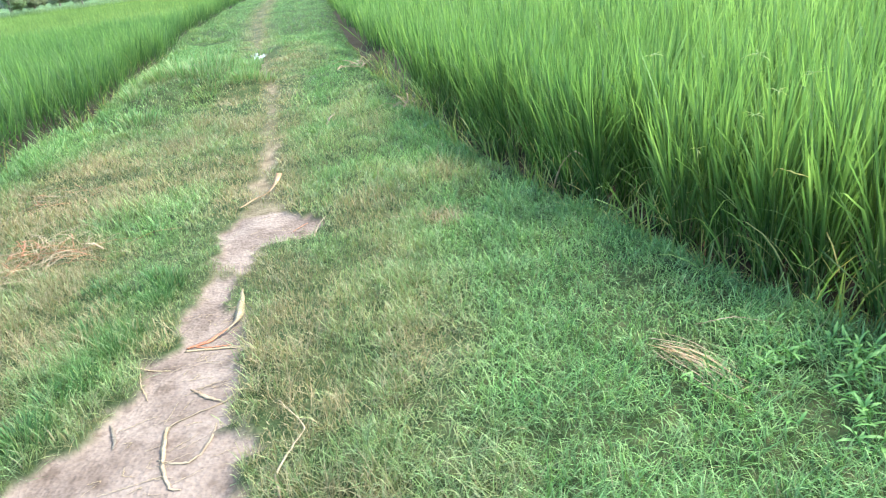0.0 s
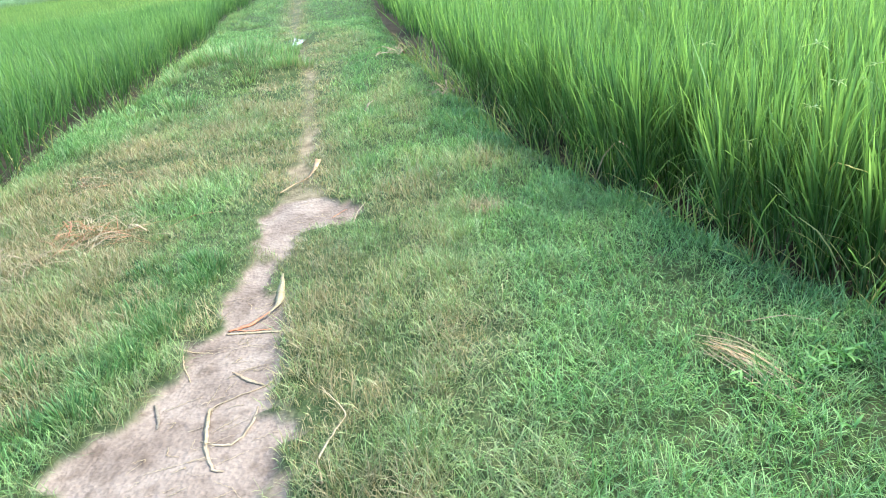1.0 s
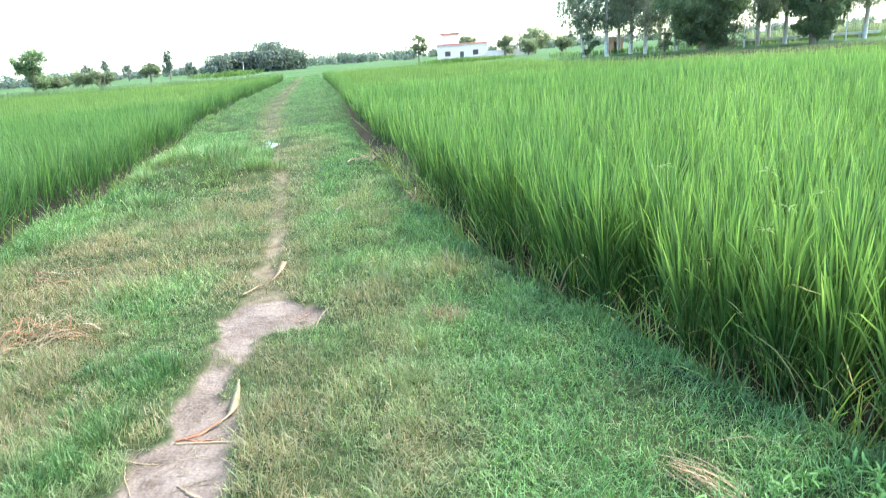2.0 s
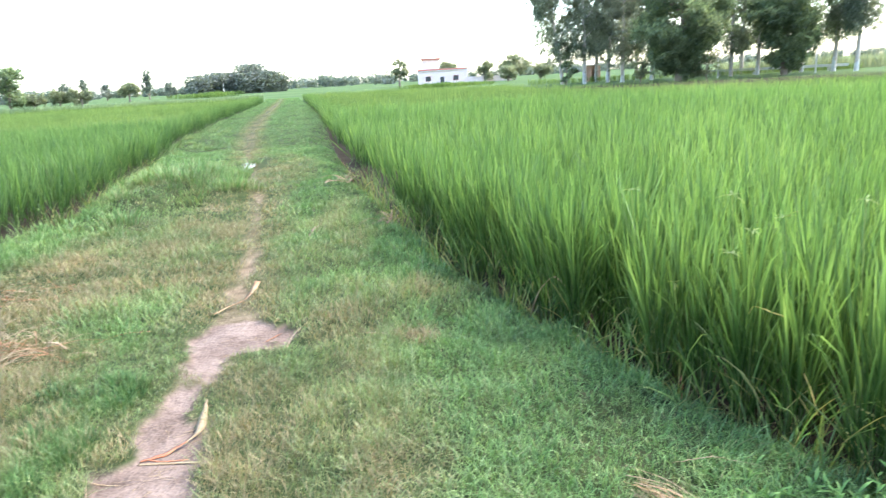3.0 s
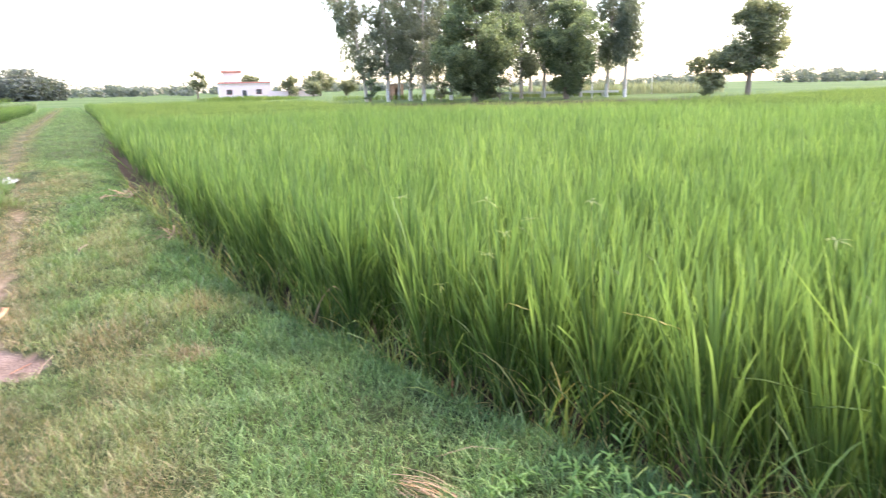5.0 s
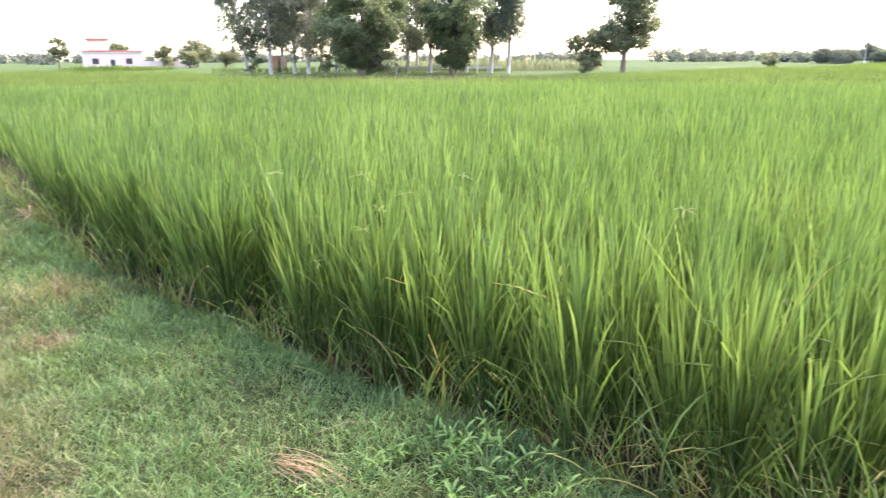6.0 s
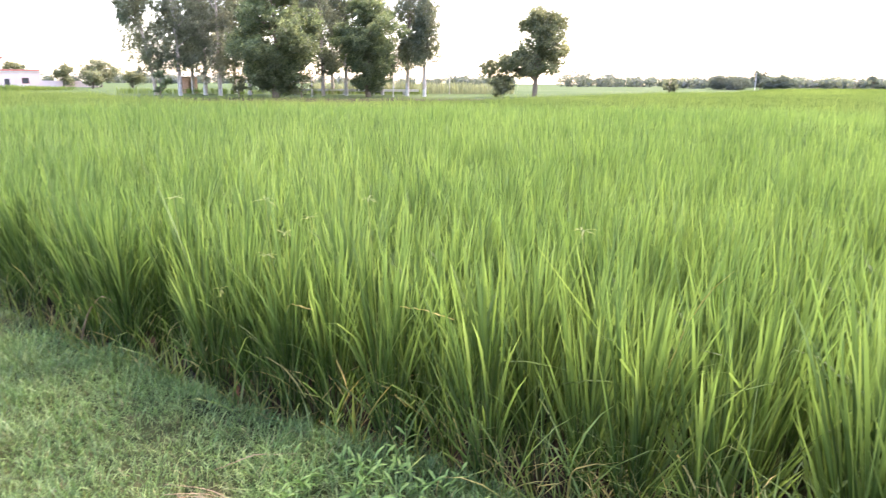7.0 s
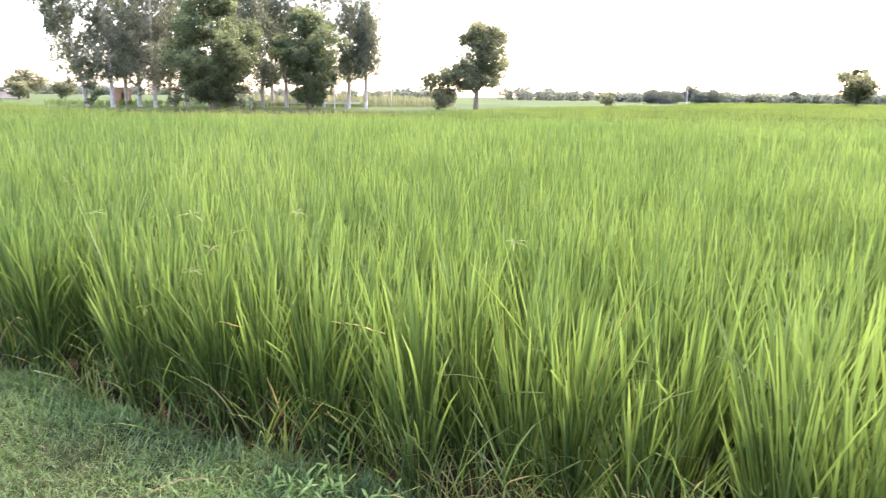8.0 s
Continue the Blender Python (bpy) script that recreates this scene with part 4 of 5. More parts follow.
part("side", boxes_bm((-14, 0.9, 0.62, 5, 1.04, 0.92)), M_LIME, channel)
part("bed", boxes_bm((-14, 0.14, 0.62, 5, 0.9, 0.72)), M_CONCRETE, channel)
for px in range(-13, 5, 4):
    part("support", boxes_bm((px - 0.15, 0.1, 0, px + 0.15, 0.94, 0.62)), M_CONCRETE, channel)

for az, d, h in ((22.0, 86, 2.9), (28.5, 86, 3.6), (33.0, 104, 3.0), (56.2, 170, 4.4), (-16.6, 190, 3.4)):
    pole = placed("concrete_post", "slim pale concrete post standing in the field", "post", az, d, 0)
    v, f = tube([(0, 0, -0.2), (0, 0, h * 0.5), (0.03, 0, h)], [0.09, 0.08, 0.065], 8)
    part("shaft", mesh_from("shaft", v, [f], smooth=True), M_LIME, pole)
    part("cap", boxes_bm((-0.05, -0.08, h - 0.04, 0.11, 0.08, h + 0.05), bevel=0.02), M_CONCRETE, pole)


# ---- small things on the path ----
def strip_mesh(name, pts, widths, fold=0.3, samples=14, curl=0.0, seed=0):
    """A dried leaf or stalk along pts (x, y, z): a folded blade with a rounded back, closed on all sides."""
    r = np.random.default_rng(seed)
    p = np.array(pts, float)
    t = np.linspace(0, 1, len(p))
    s = np.linspace(0, 1, samples)
    line = np.stack([np.interp(s, t, p[:, i]) for i in range(3)], -1)
    for _ in range(1):
        line[1:-1] = (line[:-2] + 2 * line[1:-1] + line[2:]) / 4
    line[1:-1] += r.normal(0, 0.0015, (samples - 2, 3))
    w = np.interp(s, np.linspace(0, 1, len(widths)), widths)
    way = np.gradient(line, axis=0)
    way /= np.linalg.norm(way, axis=1)[:, None] + 1e-9
    side = np.cross(way, np.array([0, 0, 1.0]))
    side /= np.linalg.norm(side, axis=1)[:, None] + 1e-9
    up = np.cross(side, way)
    turn = curl * np.sin(s * 5 + r.uniform(0, 6))
    side, up = side * np.cos(turn)[:, None] + up * np.sin(turn)[:, None], up * np.cos(turn)[:, None] - side * np.sin(turn)[:, None]
    half = (w / 2)[:, None]
    ring = np.stack([line - side * half + up * half * fold, line + up * half * 0.12, line + side * half + up * half * fold, line - up * half * 0.15], 1)
    v = ring.reshape(-1, 3)
    q = []
    for i in range(samples - 1):
        for k in range(4):
            q.append((i * 4 + k, i * 4 + (k + 1) % 4, i * 4 + 4 + (k + 1) % 4, i * 4 + 4 + k))
    q += [(3, 2, 1, 0), (samples * 4 - 4, samples * 4 - 3, samples * 4 - 2, samples * 4 - 1)]
    return mesh_from(name, v, [np.array(q)], {"tip": np.repeat(s, 4)})


def on_ground(points, lift=0.012):
    return [(x, y, float(ground_height(x, y)) + (lift if len(rest_z) == 0 else rest_z[0])) for x, y, *rest_z in points]


def litter(name, label, category, points, widths, mat, seed, fold=0.06, curl=0.16, lift=0.003):
    widths = tuple(0.8 * w for w in widths)
    return tagged(part(name, strip_mesh(name, on_ground(points, lift), widths, fold, 26, curl, seed), mat), label, category, kind="thing")


litter("dry_leaf", "reddish dry maize leaf curled on the bare earth", "leaf", [(-1.21, 2.71), (-1.12, 2.77), (-1.04, 2.84, 0.03)], (0.024, 0.034, 0.018), M_STRAW_RED, 1)
litter("dry_leaf", "pale dry maize leaf with broad end on bare earth", "leaf", [(-1.05, 2.83, 0.018), (-1.02, 2.94, 0.02), (-1.04, 3.06, 0.022), (-1.08, 3.25, 0.015)], (0.01, 0.028, 0.062, 0.05, 0.012), M_STRAW, 2)
litter("straw_stalk", "short split straw-coloured stalk lying on the path", "straw", [(-1.21, 2.69), (-1.08, 2.69), (-0.93, 2.69)], (0.026, 0.022, 0.014), M_STRAW, 3)
litter("straw_stalk", "thin orange-brown stalk beside a split one", "straw", [(-1.2, 2.73), (-1.1, 2.71), (-1.0, 2.72)], (0.016, 0.014, 0.008), M_STRAW_RED, 33)
litter("straw_stalk", "pale greenish straw reaching from the grass", "straw", [(-1.39, 2.55), (-1.3, 2.53), (-1.21, 2.51)], (0.01, 0.014, 0.006), M_STRAW, 4)
litter("straw_stalk", "thin pale straw at the edge of the grass", "straw", [(-1.35, 2.51), (-1.3, 2.4), (-1.24, 2.31)], (0.008, 0.01, 0.006), M_STRAW, 5)
litter("dry_leaf", "small curled dry leaf on bare earth", "leaf", [(-1.07, 2.36), (-0.98, 2.29), (-0.89, 2.25)], (0.012, 0.026, 0.012), M_STRAW_GREY, 6)
litter("dry_leaf", "small pale leaf end lying on the path", "leaf", [(-0.89, 2.25), (-0.82, 2.31)], (0.016, 0.008), M_STRAW, 7)
litter("straw_stalk", "long bent weathered stalk lying on the path", "straw", [(-0.89, 2.25), (-0.99, 2.18), (-1.08, 2.11), (-1.05, 2.0), (-1.01, 1.88), (-0.96, 1.79), (-0.93, 1.74), (-0.89, 1.74)], (0.013, 0.014, 0.02, 0.022, 0.016, 0.01), M_STRAW_GREY, 8)
litter("straw_stalk", "straw-coloured fold of a bent stalk", "straw", [(-1.075, 2.1, 0.011), (-1.04, 1.98, 0.012), (-1.005, 1.88, 0.011)], (0.014, 0.026, 0.014), M_STRAW, 38)
litter("straw_stalk", "hooked weathered stalk on the bare earth", "straw", [(-0.88, 2.11), (-0.87, 2.02), (-0.88, 1.94), (-0.91, 1.88), (-0.97, 1.88), (-1.04, 1.91)], (0.008, 0.022, 0.018, 0.014, 0.008), M_STRAW_GREY, 9)
litter("twig", "short dark twig on the earth", "twig", [(-1.33, 2.16), (-1.27, 2.06), (-1.25, 2.0)], (0.014, 0.02, 0.012), M_BARK, 10, 0.6, 0.0)
litter("dry_leaf", "long dry leaf lying bent in the grass", "leaf", [(-0.62, 2.12, 0.05), (-0.53, 2.0, 0.06), (-0.47, 1.92, 0.055), (-0.5, 1.8, 0.05), (-0.53, 1.68, 0.05), (-0.5, 1.6, 0.03)], (0.004, 0.008, 0.009, 0.014, 0.012), M_STRAW, 11)
litter("dry_leaf", "tan dry maize leaf with broad end on the track", "leaf", [(-1.45, 4.57, 0.03), (-1.39, 4.73, 0.03), (-1.32, 4.87, 0.03), (-1.3, 5.06, 0.04), (-1.325, 5.3, 0.06)], (0.016, 0.024, 0.028, 0.05, 0.06), M_LEAF_TAN, 12, 0.4, 0.3, 0.05)
litter("straw_stalk", "bleached stalk end at the edge of the bare patch", "straw", [(-0.75, 4.12, 0.05), (-0.79, 4.02, 0.04), (-0.81, 3.93)], (0.008, 0.016, 0.02), M_STRAW_GREY, 13)
litter("straw_stalk", "thin reddish straw on the bare patch", "straw", [(-0.9, 4.2), (-0.97, 4.07)], (0.008, 0.012), M_STRAW_RED, 14)
litter("dry_leaf", "bleached curled leaf on the dry grass", "leaf", [(-2.41, 4.1, 0.06), (-2.29, 4.05, 0.07), (-2.18, 3.97, 0.05)], (0.01, 0.03, 0.012), M_STRAW, 15)
litter("straw_stalk", "pale straw lying in the green grass", "straw", [(1.04, 2.31, 0.08), (1.19, 2.32, 0.095), (1.36, 2.28, 0.08)], (0.005, 0.008, 0.004), M_STRAW, 16)
litter("straw_stalk", "pale straw lying in the green grass", "straw", [(-0.33, 3.98, 0.07), (-0.2, 3.93, 0.08), (-0.09, 3.89, 0.07)], (0.004, 0.007, 0.004), M_STRAW, 17)
litter("dry_leaf", "small bleached leaf caught in the grass", "leaf", [(-1.24, 10.5, 0.06), (-1.2, 10.8, 0.12), (-1.22, 11.14, 0.06)], (0.03, 0.07, 0.02), M_STRAW, 18)
litter("dry_leaf", "small dark curled leaf in the grass", "leaf", [(-1.2, 6.95, 0.05), (-1.17, 7.04, 0.11), (-1.13, 7.16, 0.12)], (0.02, 0.05, 0.01), M_STRAW_GREY, 19)
litter("dry_leaf", "small bleached leaf scrap on the grass", "leaf", [(-1.55, 10.3, 0.08), (-1.5, 10.5, 0.12)], (0.035, 0.03), M_STRAW, 20)

# scraps of straw trodden into the earth
r = np.random.default_rng(77)
for k in range(120):
    y0 = r.uniform(1.45, 3.3) if k < 105 else r.uniform(3.6, 4.4)
    x0 = (np.interp(y0, [1.4, 2.0, 3.3], [-1.45, -1.3, -1.2]) + np.interp(y0, [1.4, 2.5, 3.3], [-0.62, -0.82, -1.05])) / 2 + r.normal(0, 0.13)
    if k >= 105:
        x0 = r.uniform(-1.4, -0.95)
    a, ln = r.normal(0.5, 0.6), r.uniform(0.04, 0.17)
    bend = r.normal(0, 0.015)
    p = [(x0, y0), (x0 + math.cos(a) * ln / 2 + bend, y0 + math.sin(a) * ln / 2 + bend), (x0 + math.cos(a) * ln, y0 + math.sin(a) * ln)]
    w = r.uniform(0.0015, 0.0042)
    litter("straw_scrap", "thin scrap of straw trodden into pale earth", "straw", p, (w, w * 1.3, w * 0.6), (M_STRAW, M_STRAW_GREY, M_STRAW)[k % 3], 100 + k, lift=0.004)["group"] = "straw scraps on the bare path"


def bundle(name, label, place, heading, length, n, spread, width, seed, rise=0.05, mats=(M_STRAW, M_STRAW_RED, M_STRAW_GREY)):
    """A loose bunch of straw: stalks about one heading, in radians."""
    rr = np.random.default_rng(seed)
    root = new(name)
    root.location = (*place, float(ground_height(*place)))
    tagged(root, label, "straw", kind="thing")
    for k in range(n):
        a = heading + rr.normal(0, spread)
        ln = length * rr.uniform(0.4, 1.0)
        o = rr.normal(0, length * (0.10 if spread < 1 else 0.4), 2)
        z = rise * rr.uniform(0.5, 1.3)
        pts = [(o[0], o[1], z * 0.7), (o[0] + math.cos(a) * ln * 0.5, o[1] + math.sin(a) * ln * 0.5, z * 1.2), (o[0] + math.cos(a + rr.normal(0, 0.2)) * ln, o[1] + math.sin(a) * ln, z * 0.8)]
        w = width * rr.uniform(0.5, 1.4)
        part("stalk", strip_mesh("stalk", pts, (w, w * 1.2, w * 0.5), 0.4, 7, 0.4, seed * 50 + k), mats[k % len(mats)], root)


bundle("straw_bunch", "uprooted bunch of dry orange-brown straw in grass", (0.88, 2.28), -0.98, 0.46, 26, 0.2, 0.0030, 1, 0.06, (M_STRAW, M_STRAW_GREY, M_LEAF_TAN, M_STRAW))
bundle("straw_bunch", "small tangle of bleached dry straw in grass", (0.01, 3.96), 0.2, 0.17, 44, 1.6, 0.0028, 2, 0.05, (M_STRAW, M_STRAW_GREY))
bundle("straw_heap", "flat heap of cut dry grass, tan and tangled", (-2.6, 3.95), 0.9, 0.42, 110, 1.3, 0.0045, 3, 0.085, (M_STRAW, M_STRAW_RED, M_STRAW))
bundle("straw_heap", "thin scatter of cut dry grass", (-2.85, 3.45), 0.7, 0.38, 60, 1.4, 0.004, 4, 0.08, (M_STRAW, M_STRAW_GREY))
bundle("straw_heap", "thin scatter of cut dry grass beside green rice", (-3.3, 5.3), 0.3, 0.45, 60, 1.5, 0.005, 5, 0.05, (M_STRAW, M_STRAW_RED, M_STRAW_GREY))
bundle("straw_bunch", "wisp of dead straw at the foot of the rice", (-0.35, 7.4), 2.6, 0.45, 16, 0.8, 0.010, 6, 0.12, (M_STRAW, M_STRAW_GREY))
bundle("straw_bunch", "wisp of dead straw at the foot of the rice", (-1.25, 10.6), 2.2, 0.5, 14, 0.8, 0.014, 7, 0.13, (M_STRAW, M_STRAW_GREY))

# puddle in the rut
bm = bmesh.new()
ring = []
for k in range(22):
    a = 2 * math.pi * k / 22
    wob = 1 + 0.22 * math.sin(3 * a + 1) + 0.12 * math.sin(5 * a)
    ring.append(bm.verts.new((-3.72 + 0.15 * wob * math.cos(a) - 0.27 * 0.6 * wob * math.sin(a), 14.1 + 0.6 * wob * math.sin(a), 0.0)))
bm.faces.new(ring)
water_mat, wnt, wb, _ = nodes_of("still_muddy_water")
wb.inputs["Base Color"].default_value = (0.16, 0.13, 0.10, 1)
wb.inputs["Roughness"].default_value = 0.04
wb.inputs["IOR"].default_value = 1.33
bumped(wnt, wb, noise_at(wnt, 6.0, 2.0), 0.03, 0.01)
tagged(part("puddle", bm, water_mat), "shallow puddle in the rut mirroring the bright sky", "puddle", kind="structure").location.z = float(np.max(ground_height(np.linspace(-3.8, -3.6, 9), np.linspace(14.5, 13.7, 9)))) + 0.02


# ---- weeds ----
def lance_leaf(length, width):
    """A lance-shaped leaf along +x, folded on its midrib and arching down."""
    v, q = [], []
    n = 6
    for i in range(n + 1):
        t = i / n
        w = width * math.sin(math.pi * min(1, t * 0.94 + 0.04)) ** 0.8 / 2
        x, z = length * t, length * (0.28 * t - 0.42 * t * t)
        v += [(x, -w, z + w * 0.35), (x, 0, z), (x, w, z + w * 0.35)]
    for i in range(n):
        q += [(3 * i, 3 * i + 1, 3 * i + 4, 3 * i + 3), (3 * i + 1, 3 * i + 2, 3 * i + 5, 3 * i + 4)]
    return mesh_from("leaf", np.array(v), [np.array(q)], {"tip": np.repeat(np.linspace(0, 1, n + 1), 3)}, smooth=True)


LEAVES = [lance_leaf(a, b) for a, b in ((0.055, 0.011), (0.048, 0.010), (0.036, 0.009), (0.065, 0.012))]
for me in LEAVES:
    me.materials.append(M_WEED)


def broad_weed(x, y, height, seed, stems=3):
    rr = np.random.default_rng(seed)
    root = new("leafy_weed")
    root.location = (x, y, float(ground_height(x, y)))
    tagged(root, "low bright green weed with lance-shaped leaves", "weed", "leafy weeds beside the rice", "thing")
    for _ in range(stems):
        lean = rr.normal(0, 0.05, 2)
        top = (lean[0] * 2, lean[1] * 2, height * rr.uniform(0.75, 1.1))
        v, f = tube([(0, 0, -0.02), (lean[0] * 0.7, lean[1] * 0.7, top[2] * 0.5), top], [0.003, 0.0025, 0.0015], 5)
        stem = part("stem", mesh_from("stem", v, [f], {"tip": np.full(len(v), 0.3)}), M_WEED, root)
        for k in range(9):
            t = 0.25 + 0.75 * k / 8
            ob = part("leaf", LEAVES[int(rr.integers(0, 4))], None, stem)
            ob.matrix_basis = pose(lean[0] * 2 * t, lean[1] * 2 * t, top[2] * t, rr.normal(0, 12), -rr.uniform(5, 50), k * 137.5 + rr.normal(0, 20))


for k, (x, y, h) in enumerate(((1.33, 2.06, 0.10), (1.42, 1.93, 0.13), (1.52, 2.0, 0.15), (1.6, 2.08, 0.16), (1.47, 1.78, 0.14), (1.6, 1.86, 0.17), (1.68, 1.95, 0.15), (1.38, 1.68, 0.13), (1.55, 1.66, 0.16), (1.2, 2.12, 0.08),
                               (1.12, 2.02, 0.08), (1.3, 1.55, 0.12), (1.72, 1.78, 0.17), (1.62, 1.55, 0.16), (1.47, 2.14, 0.13), (1.06, 1.86, 0.07))):
    broad_weed(x, y, h * 0.85, 600 + k, 2)


def sedge(foot, head, seed, size=0.05):
    """A sedge stem with a star of narrow bracts on top."""
    rr = np.random.default_rng(seed)
    root = new("sedge")
    root.location = foot
    tagged(root, "slender sedge with star-shaped pale green flower head", "sedge", "sedges among the rice", "thing")
    top = Vector(head) - Vector(foot)
    v, f = tube([(0, 0, 0), top * 0.5 + Vector((0.02, 0.01, 0)), top], [0.003, 0.0025, 0.002], 5)
    part("stem", mesh_from("stem", v, [f], {"tip": np.full(len(v), 0.4)}), M_SEDGE, root)
    for k in range(6):
        a = k * 1.05 + rr.normal(0, 0.25)
        ln = size * rr.uniform(0.6, 1.25)
        z = rr.normal(0.15, 0.2)
        pts = [top, top + Vector((math.cos(a), math.sin(a), z)) * ln * 0.6, top + Vector((math.cos(a), math.sin(a), z - 0.2)) * ln]
        part("bract", strip_mesh("bract", [tuple(p) for p in pts], (0.004, 0.007, 0.002), 0.3, 6, 0.0, seed + k), M_SEDGE, root)


for k, (x, y, z) in enumerate(((1.5, 2.96, 0.995), (1.78, 2.45, 1.05), (1.63, 2.73, 0.94), (1.55, 2.85, 0.85), (1.47, 2.89, 0.75), (1.31, 3.13, 0.55), (1.2, 3.5, 0.95), (2.35, 1.75, 0.98))):
    sedge((x + 0.05, y + 0.03, -0.12), (x, y, z), 700 + 10 * k, 0.055)

# single leaves of rice that have bent over or dried at the edge of the crop
BENT = (([(2.02, 1.85, 0.35), (2.0, 1.8, 0.5), (2.06, 1.68, 0.53), (2.13, 1.55, 0.525)], 0, "flat bent-over green rice leaf"), ([(2.1, 1.62, 0.3), (2.11, 1.59, 0.47), (2.17, 1.47, 0.51), (2.22, 1.36, 0.53)], 0, "flat bent-over green rice leaf"),
        ([(1.63, 2.54, 0.24), (1.69, 2.41, 0.17), (1.76, 2.27, 0.06)], 0, "broken green rice leaf leaning outwards"), ([(1.71, 2.36, 0.28), (1.78, 2.23, 0.2), (1.86, 2.09, 0.09)], 0, "broken green rice leaf leaning outwards"),
        ([(1.80, 2.2, 0.28), (1.82, 2.17, 0.33), (1.89, 2.02, 0.33), (1.97, 1.85, 0.2), (2.05, 1.69, 0.05)], 0, "long arching rice leaf bent to the mud"), ([(1.79, 2.22, 0.64), (1.85, 2.1, 0.645), (1.91, 1.98, 0.63)], 1, "yellowing bent rice leaf"),
        ([(2.40, 1.0, 0.25), (2.5, 0.82, 0.53), (2.56, 0.71, 0.71), (2.61, 0.6, 0.87)], 0, "long leaning yellow-green rice leaf"), ([(2.2, 1.38, 0.2), (2.3, 1.2, 0.48), (2.36, 1.08, 0.57), (2.43, 0.96, 0.64)], 0, "long leaning yellow-green rice leaf"),
        ([(1.85, 2.1, 0.35), (1.92, 1.96, 0.2), (1.99, 1.82, 0.04)], 0, "broken green rice leaf leaning outwards"),
        ([(1.51, 2.76, 0.5), (1.52, 2.74, 0.55), (1.59, 2.6, 0.54)], 1, "short yellow-tipped rice leaf"), ([(1.06, 3.67, 0.2), (1.09, 3.61, 0.3), (1.14, 3.5, 0.36), (1.2, 3.39, 0.39)], 0, "bent pale green rice leaf"),
        ([(0.75, 4.26, 0.0), (0.80, 4.16, 0.22), (0.87, 4.03, 0.35), (0.93, 3.95, 0.3)], 2, "pale bleached rice leaf bent at its tip"), ([(2.28, 1.25, 0.6), (2.3, 1.21, 0.77), (2.32, 1.16, 0.88), (2.36, 1.1, 0.97)], 1, "dry brown rice leaf standing among green ones"),
        ([(1.35, 3.09, -0.1), (1.35, 3.085, 0.0), (1.345, 3.09, 0.08)], 3, "orange-brown dead leaf stub at the rice's foot"), ([(1.73, 2.33, 0.28), (1.77, 2.25, 0.26), (1.81, 2.18, 0.2)], 1, "dry yellow rice leaf hanging down"),
        ([(1.46, 2.88, 0.02), (1.48, 2.84, 0.12), (1.5, 2.79, 0.18)], 1, "broken dry leaf at the rice's foot"), ([(1.92, 2.0, 0.0), (1.95, 1.93, 0.12), (2.02, 1.84, 0.16)], 1, "dry yellow rice leaf over the mud"),
        ([(2.1, 1.5, 0.02), (2.08, 1.46, 0.2), (2.16, 1.32, 0.27)], 1, "dry yellow rice leaf over the mud"), ([(1.25, 3.25, 0.0), (1.22, 3.22, 0.2), (1.16, 3.2, 0.27)], 0, "short broken green rice leaf"))
for k, (pts, which, label) in enumerate(BENT):
    w = 0.011 if which < 2 else 0.016
    tagged(part("rice_leaf", strip_mesh("rice_leaf", pts, (w * 0.7, w, w, w * 0.35), 0.25, 14, 0.25, 800 + k), (M_RICE, M_RICE_DRY, M_STRAW, M_STRAW_RED)[which]), label, "leaf", "single bent leaves at the edge of the rice", "thing")

# dead and hanging leaves along the foot of the rice
rng = np.random.default_rng(90)
yy = np.concatenate([0.6 + 11 * rng.uniform(0, 1, 1600) ** 2.6, rng.uniform(4, 16, 400)])
away = np.abs(rng.normal(0.02, 0.10, len(yy))) - 0.04
xx = np.where(np.arange(len(yy)) < 1600, right_edge(yy) + away, left_edge(yy) - away)
n = len(yy)
base = np.stack([xx, yy, ground_height(xx, yy) + rng.uniform(0, 0.25, n) * (rng.uniform(0, 1, n) > 0.5)], -1)
few = base[::2]
m = len(few)
v, f, tip, k = ribbons(few, rng.uniform(0, 6.28, m), rng.uniform(0.12, 0.42, m), rng.uniform(0.003, 0.009, m), rng.uniform(0.2, 1.4, m), rng.uniform(0, 1.6, m), 4, rng, 1.2)
tagged(part("dead_leaves", mesh_from("dead_leaves", v, f, {"tip": tip}), M_RICE_DRY), "dead straw-coloured leaves round the rice's foot", "dead leaves", kind="stuff")
some = base[::2] + rng.normal(0, 0.04, (len(base[::2]), 3)) * (1, 1, 0)
m = len(some)
v, f, tip, k = ribbons(some, rng.uniform(0, 6.28, m), rng.uniform(0.2, 0.6, m), rng.uniform(0.005, 0.010, m), rng.uniform(0.1, 0.9, m), rng.uniform(0.2, 1.8, m), 4, rng, 1.2)
tagged(part("low_leaves", mesh_from("low_leaves", v, f, {"tip": 0.1 + 0.75 * tip}), M_RICE_TIP), "arching lower leaves along the rice's edge", "rice field", kind="stuff")


stub_y = 0.8 + 9 * rng.uniform(0, 1, 260) ** 2.0
stub_x = right_edge(stub_y) + rng.uniform(-0.06, 0.08, 260)
v, f, tip, k = ribbons(np.stack([stub_x, stub_y, ground_height(stub_x, stub_y)], -1), rng.uniform(0, 6.28, 260), rng.uniform(0.12, 0.36, 260), rng.uniform(0.006, 0.012, 260), rng.uniform(0.05, 0.7, 260), np.zeros(260), 2, rng, 1.2, 1.0)
tagged(part("broken_stalks", mesh_from("broken_stalks", v, f, {"tip": 0.3 + 0.2 * tip}), M_SEDGE), "short broken pale green stalks at the rice's foot", "rice field", kind="stuff")


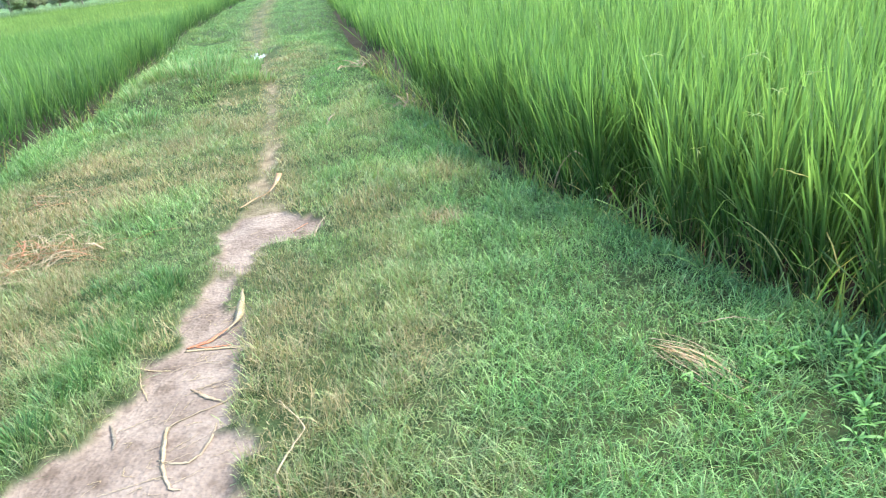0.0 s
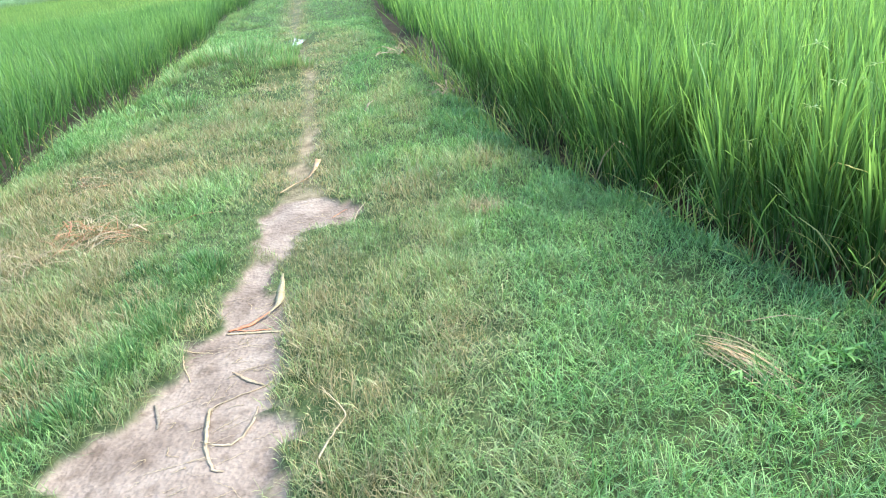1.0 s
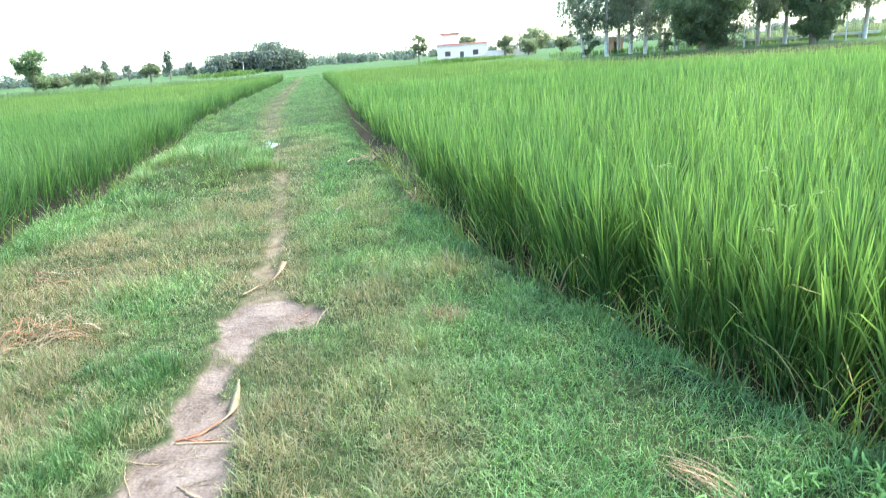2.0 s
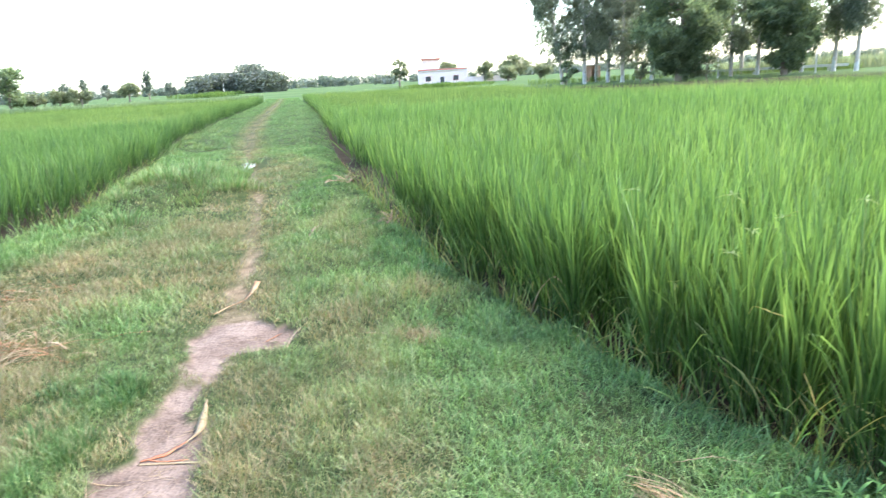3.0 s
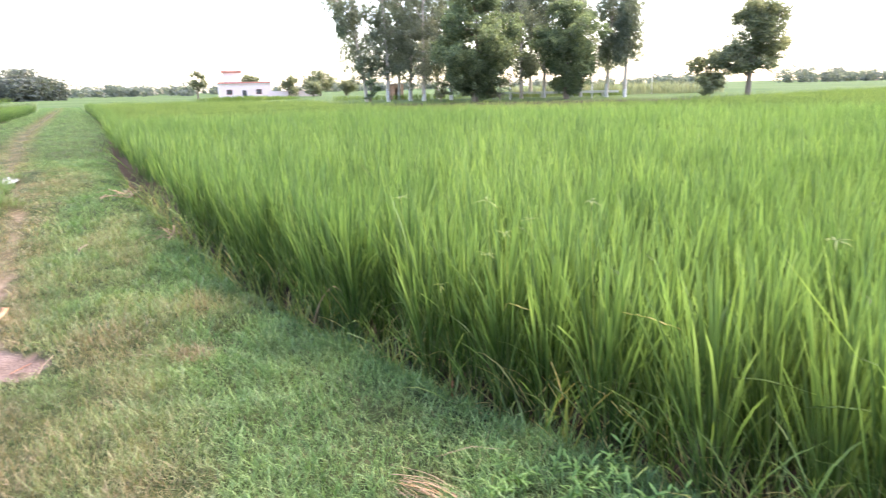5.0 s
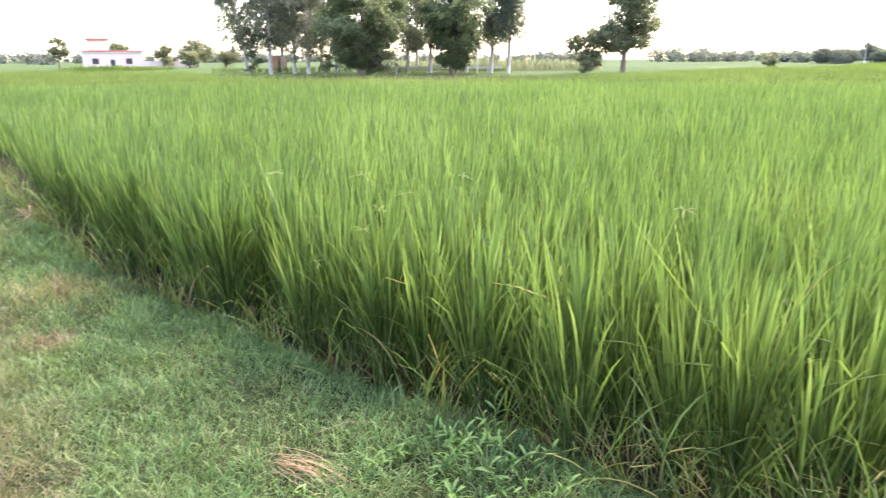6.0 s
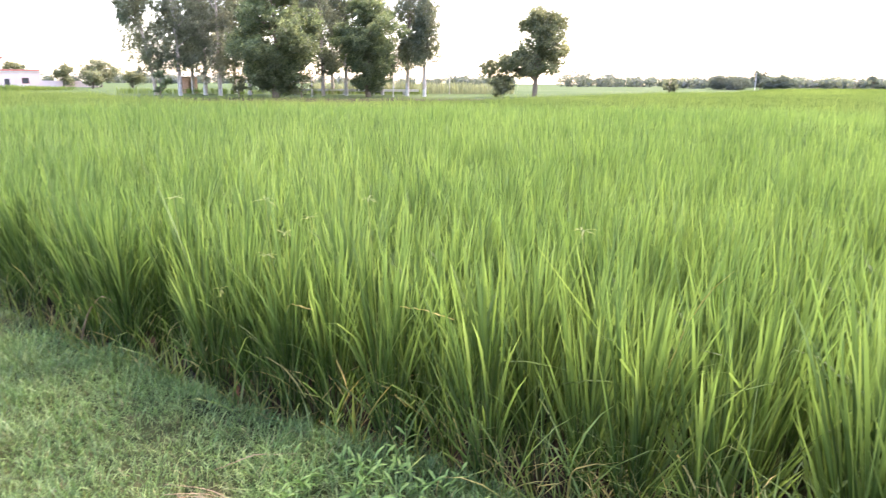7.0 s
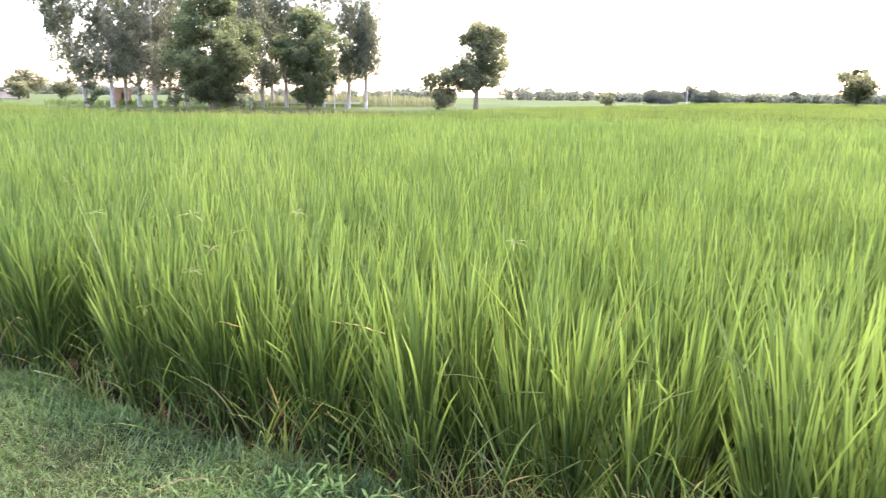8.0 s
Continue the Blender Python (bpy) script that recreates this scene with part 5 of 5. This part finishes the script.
# ---- tufts of longer grass on the bank ----
def tuft_mesh(seed, tall, radius, n, dryness=0.28, mat=M_GRASS):
    rr = np.random.default_rng(seed)
    a, q = rr.uniform(0, 6.28, n), radius * np.sqrt(rr.uniform(0, 1, n))
    base = np.stack([q * np.cos(a), q * np.sin(a), np.full(n, -0.01)], -1)
    v, f, tip, k = ribbons(base, a + rr.normal(0, 0.6, n), tall * rr.uniform(0.5, 1.2, n) * (1.1 - 0.5 * q / radius), rr.uniform(0.004, 0.008, n), np.abs(rr.normal(0.25, 0.25, n)), rr.uniform(0.2, 1.5, n), 3, rr, 1.2)
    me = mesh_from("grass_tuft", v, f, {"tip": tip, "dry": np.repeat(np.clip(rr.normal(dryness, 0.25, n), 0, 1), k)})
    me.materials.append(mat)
    return me


TUFTS = [tuft_mesh(30 + i, 0.17, 0.16, 150) for i in range(4)]
GREEN_TUFTS = [tuft_mesh(35 + i, 0.15, 0.14, 200, -0.1, M_GRASS_LUSH) for i in range(3)]
rng = np.random.default_rng(92)
for k in range(34):
    y = rng.uniform(1.6, 3.5)
    x = np.interp(y, [1.6, 2.04, 2.3, 3.2, 3.5], [-1.78, -1.62, -1.5, -1.5, -1.55]) - abs(rng.normal(0, 0.2))
    s = rng.uniform(0.45, 0.85)
    ob = tagged(new("grass_tuft", GREEN_TUFTS[k % 3]), "low lush green grass tuft beside the bare earth", "grass tuft", "green tufts beside the path", "thing")
    ob.matrix_basis = pose(float(x), float(y), float(ground_height(x, y)), 0, 0, rng.uniform(0, 360)) @ Matrix.Diagonal((s, s, s * rng.uniform(0.8, 1.15), 1))
rng = np.random.default_rng(91)
for k in range(100):
    if k < 26 or k >= 70:
        x, y = rng.normal(-4.0, 0.45), rng.normal(10.8, 1.6)
    elif k < 36:
        x, y = rng.normal(-3.0, 0.25), rng.normal(10.2, 0.5)
    elif k < 48:
        x, y = rng.uniform(-2.3, -1.7), rng.uniform(2.6, 4.6)
    else:
        y = rng.uniform(12, 30)
        x = left_edge(y) + rng.uniform(0.2, 1.2)
    s = rng.uniform(0.6, 1.2) * (0.42 if 36 <= k < 48 else 1.65 if k < 36 or k >= 70 else 1.2)
    ob = tagged(new("grass_tuft", TUFTS[k % 4]), "taller soft green grass tuft on the bank", "grass tuft", "grass tufts on the bank", "thing")
    ob.matrix_basis = pose(float(x), float(y), float(ground_height(x, y)), 0, 0, rng.uniform(0, 360)) @ Matrix.Diagonal((s, s, s * rng.uniform(0.8, 1.2), 1))
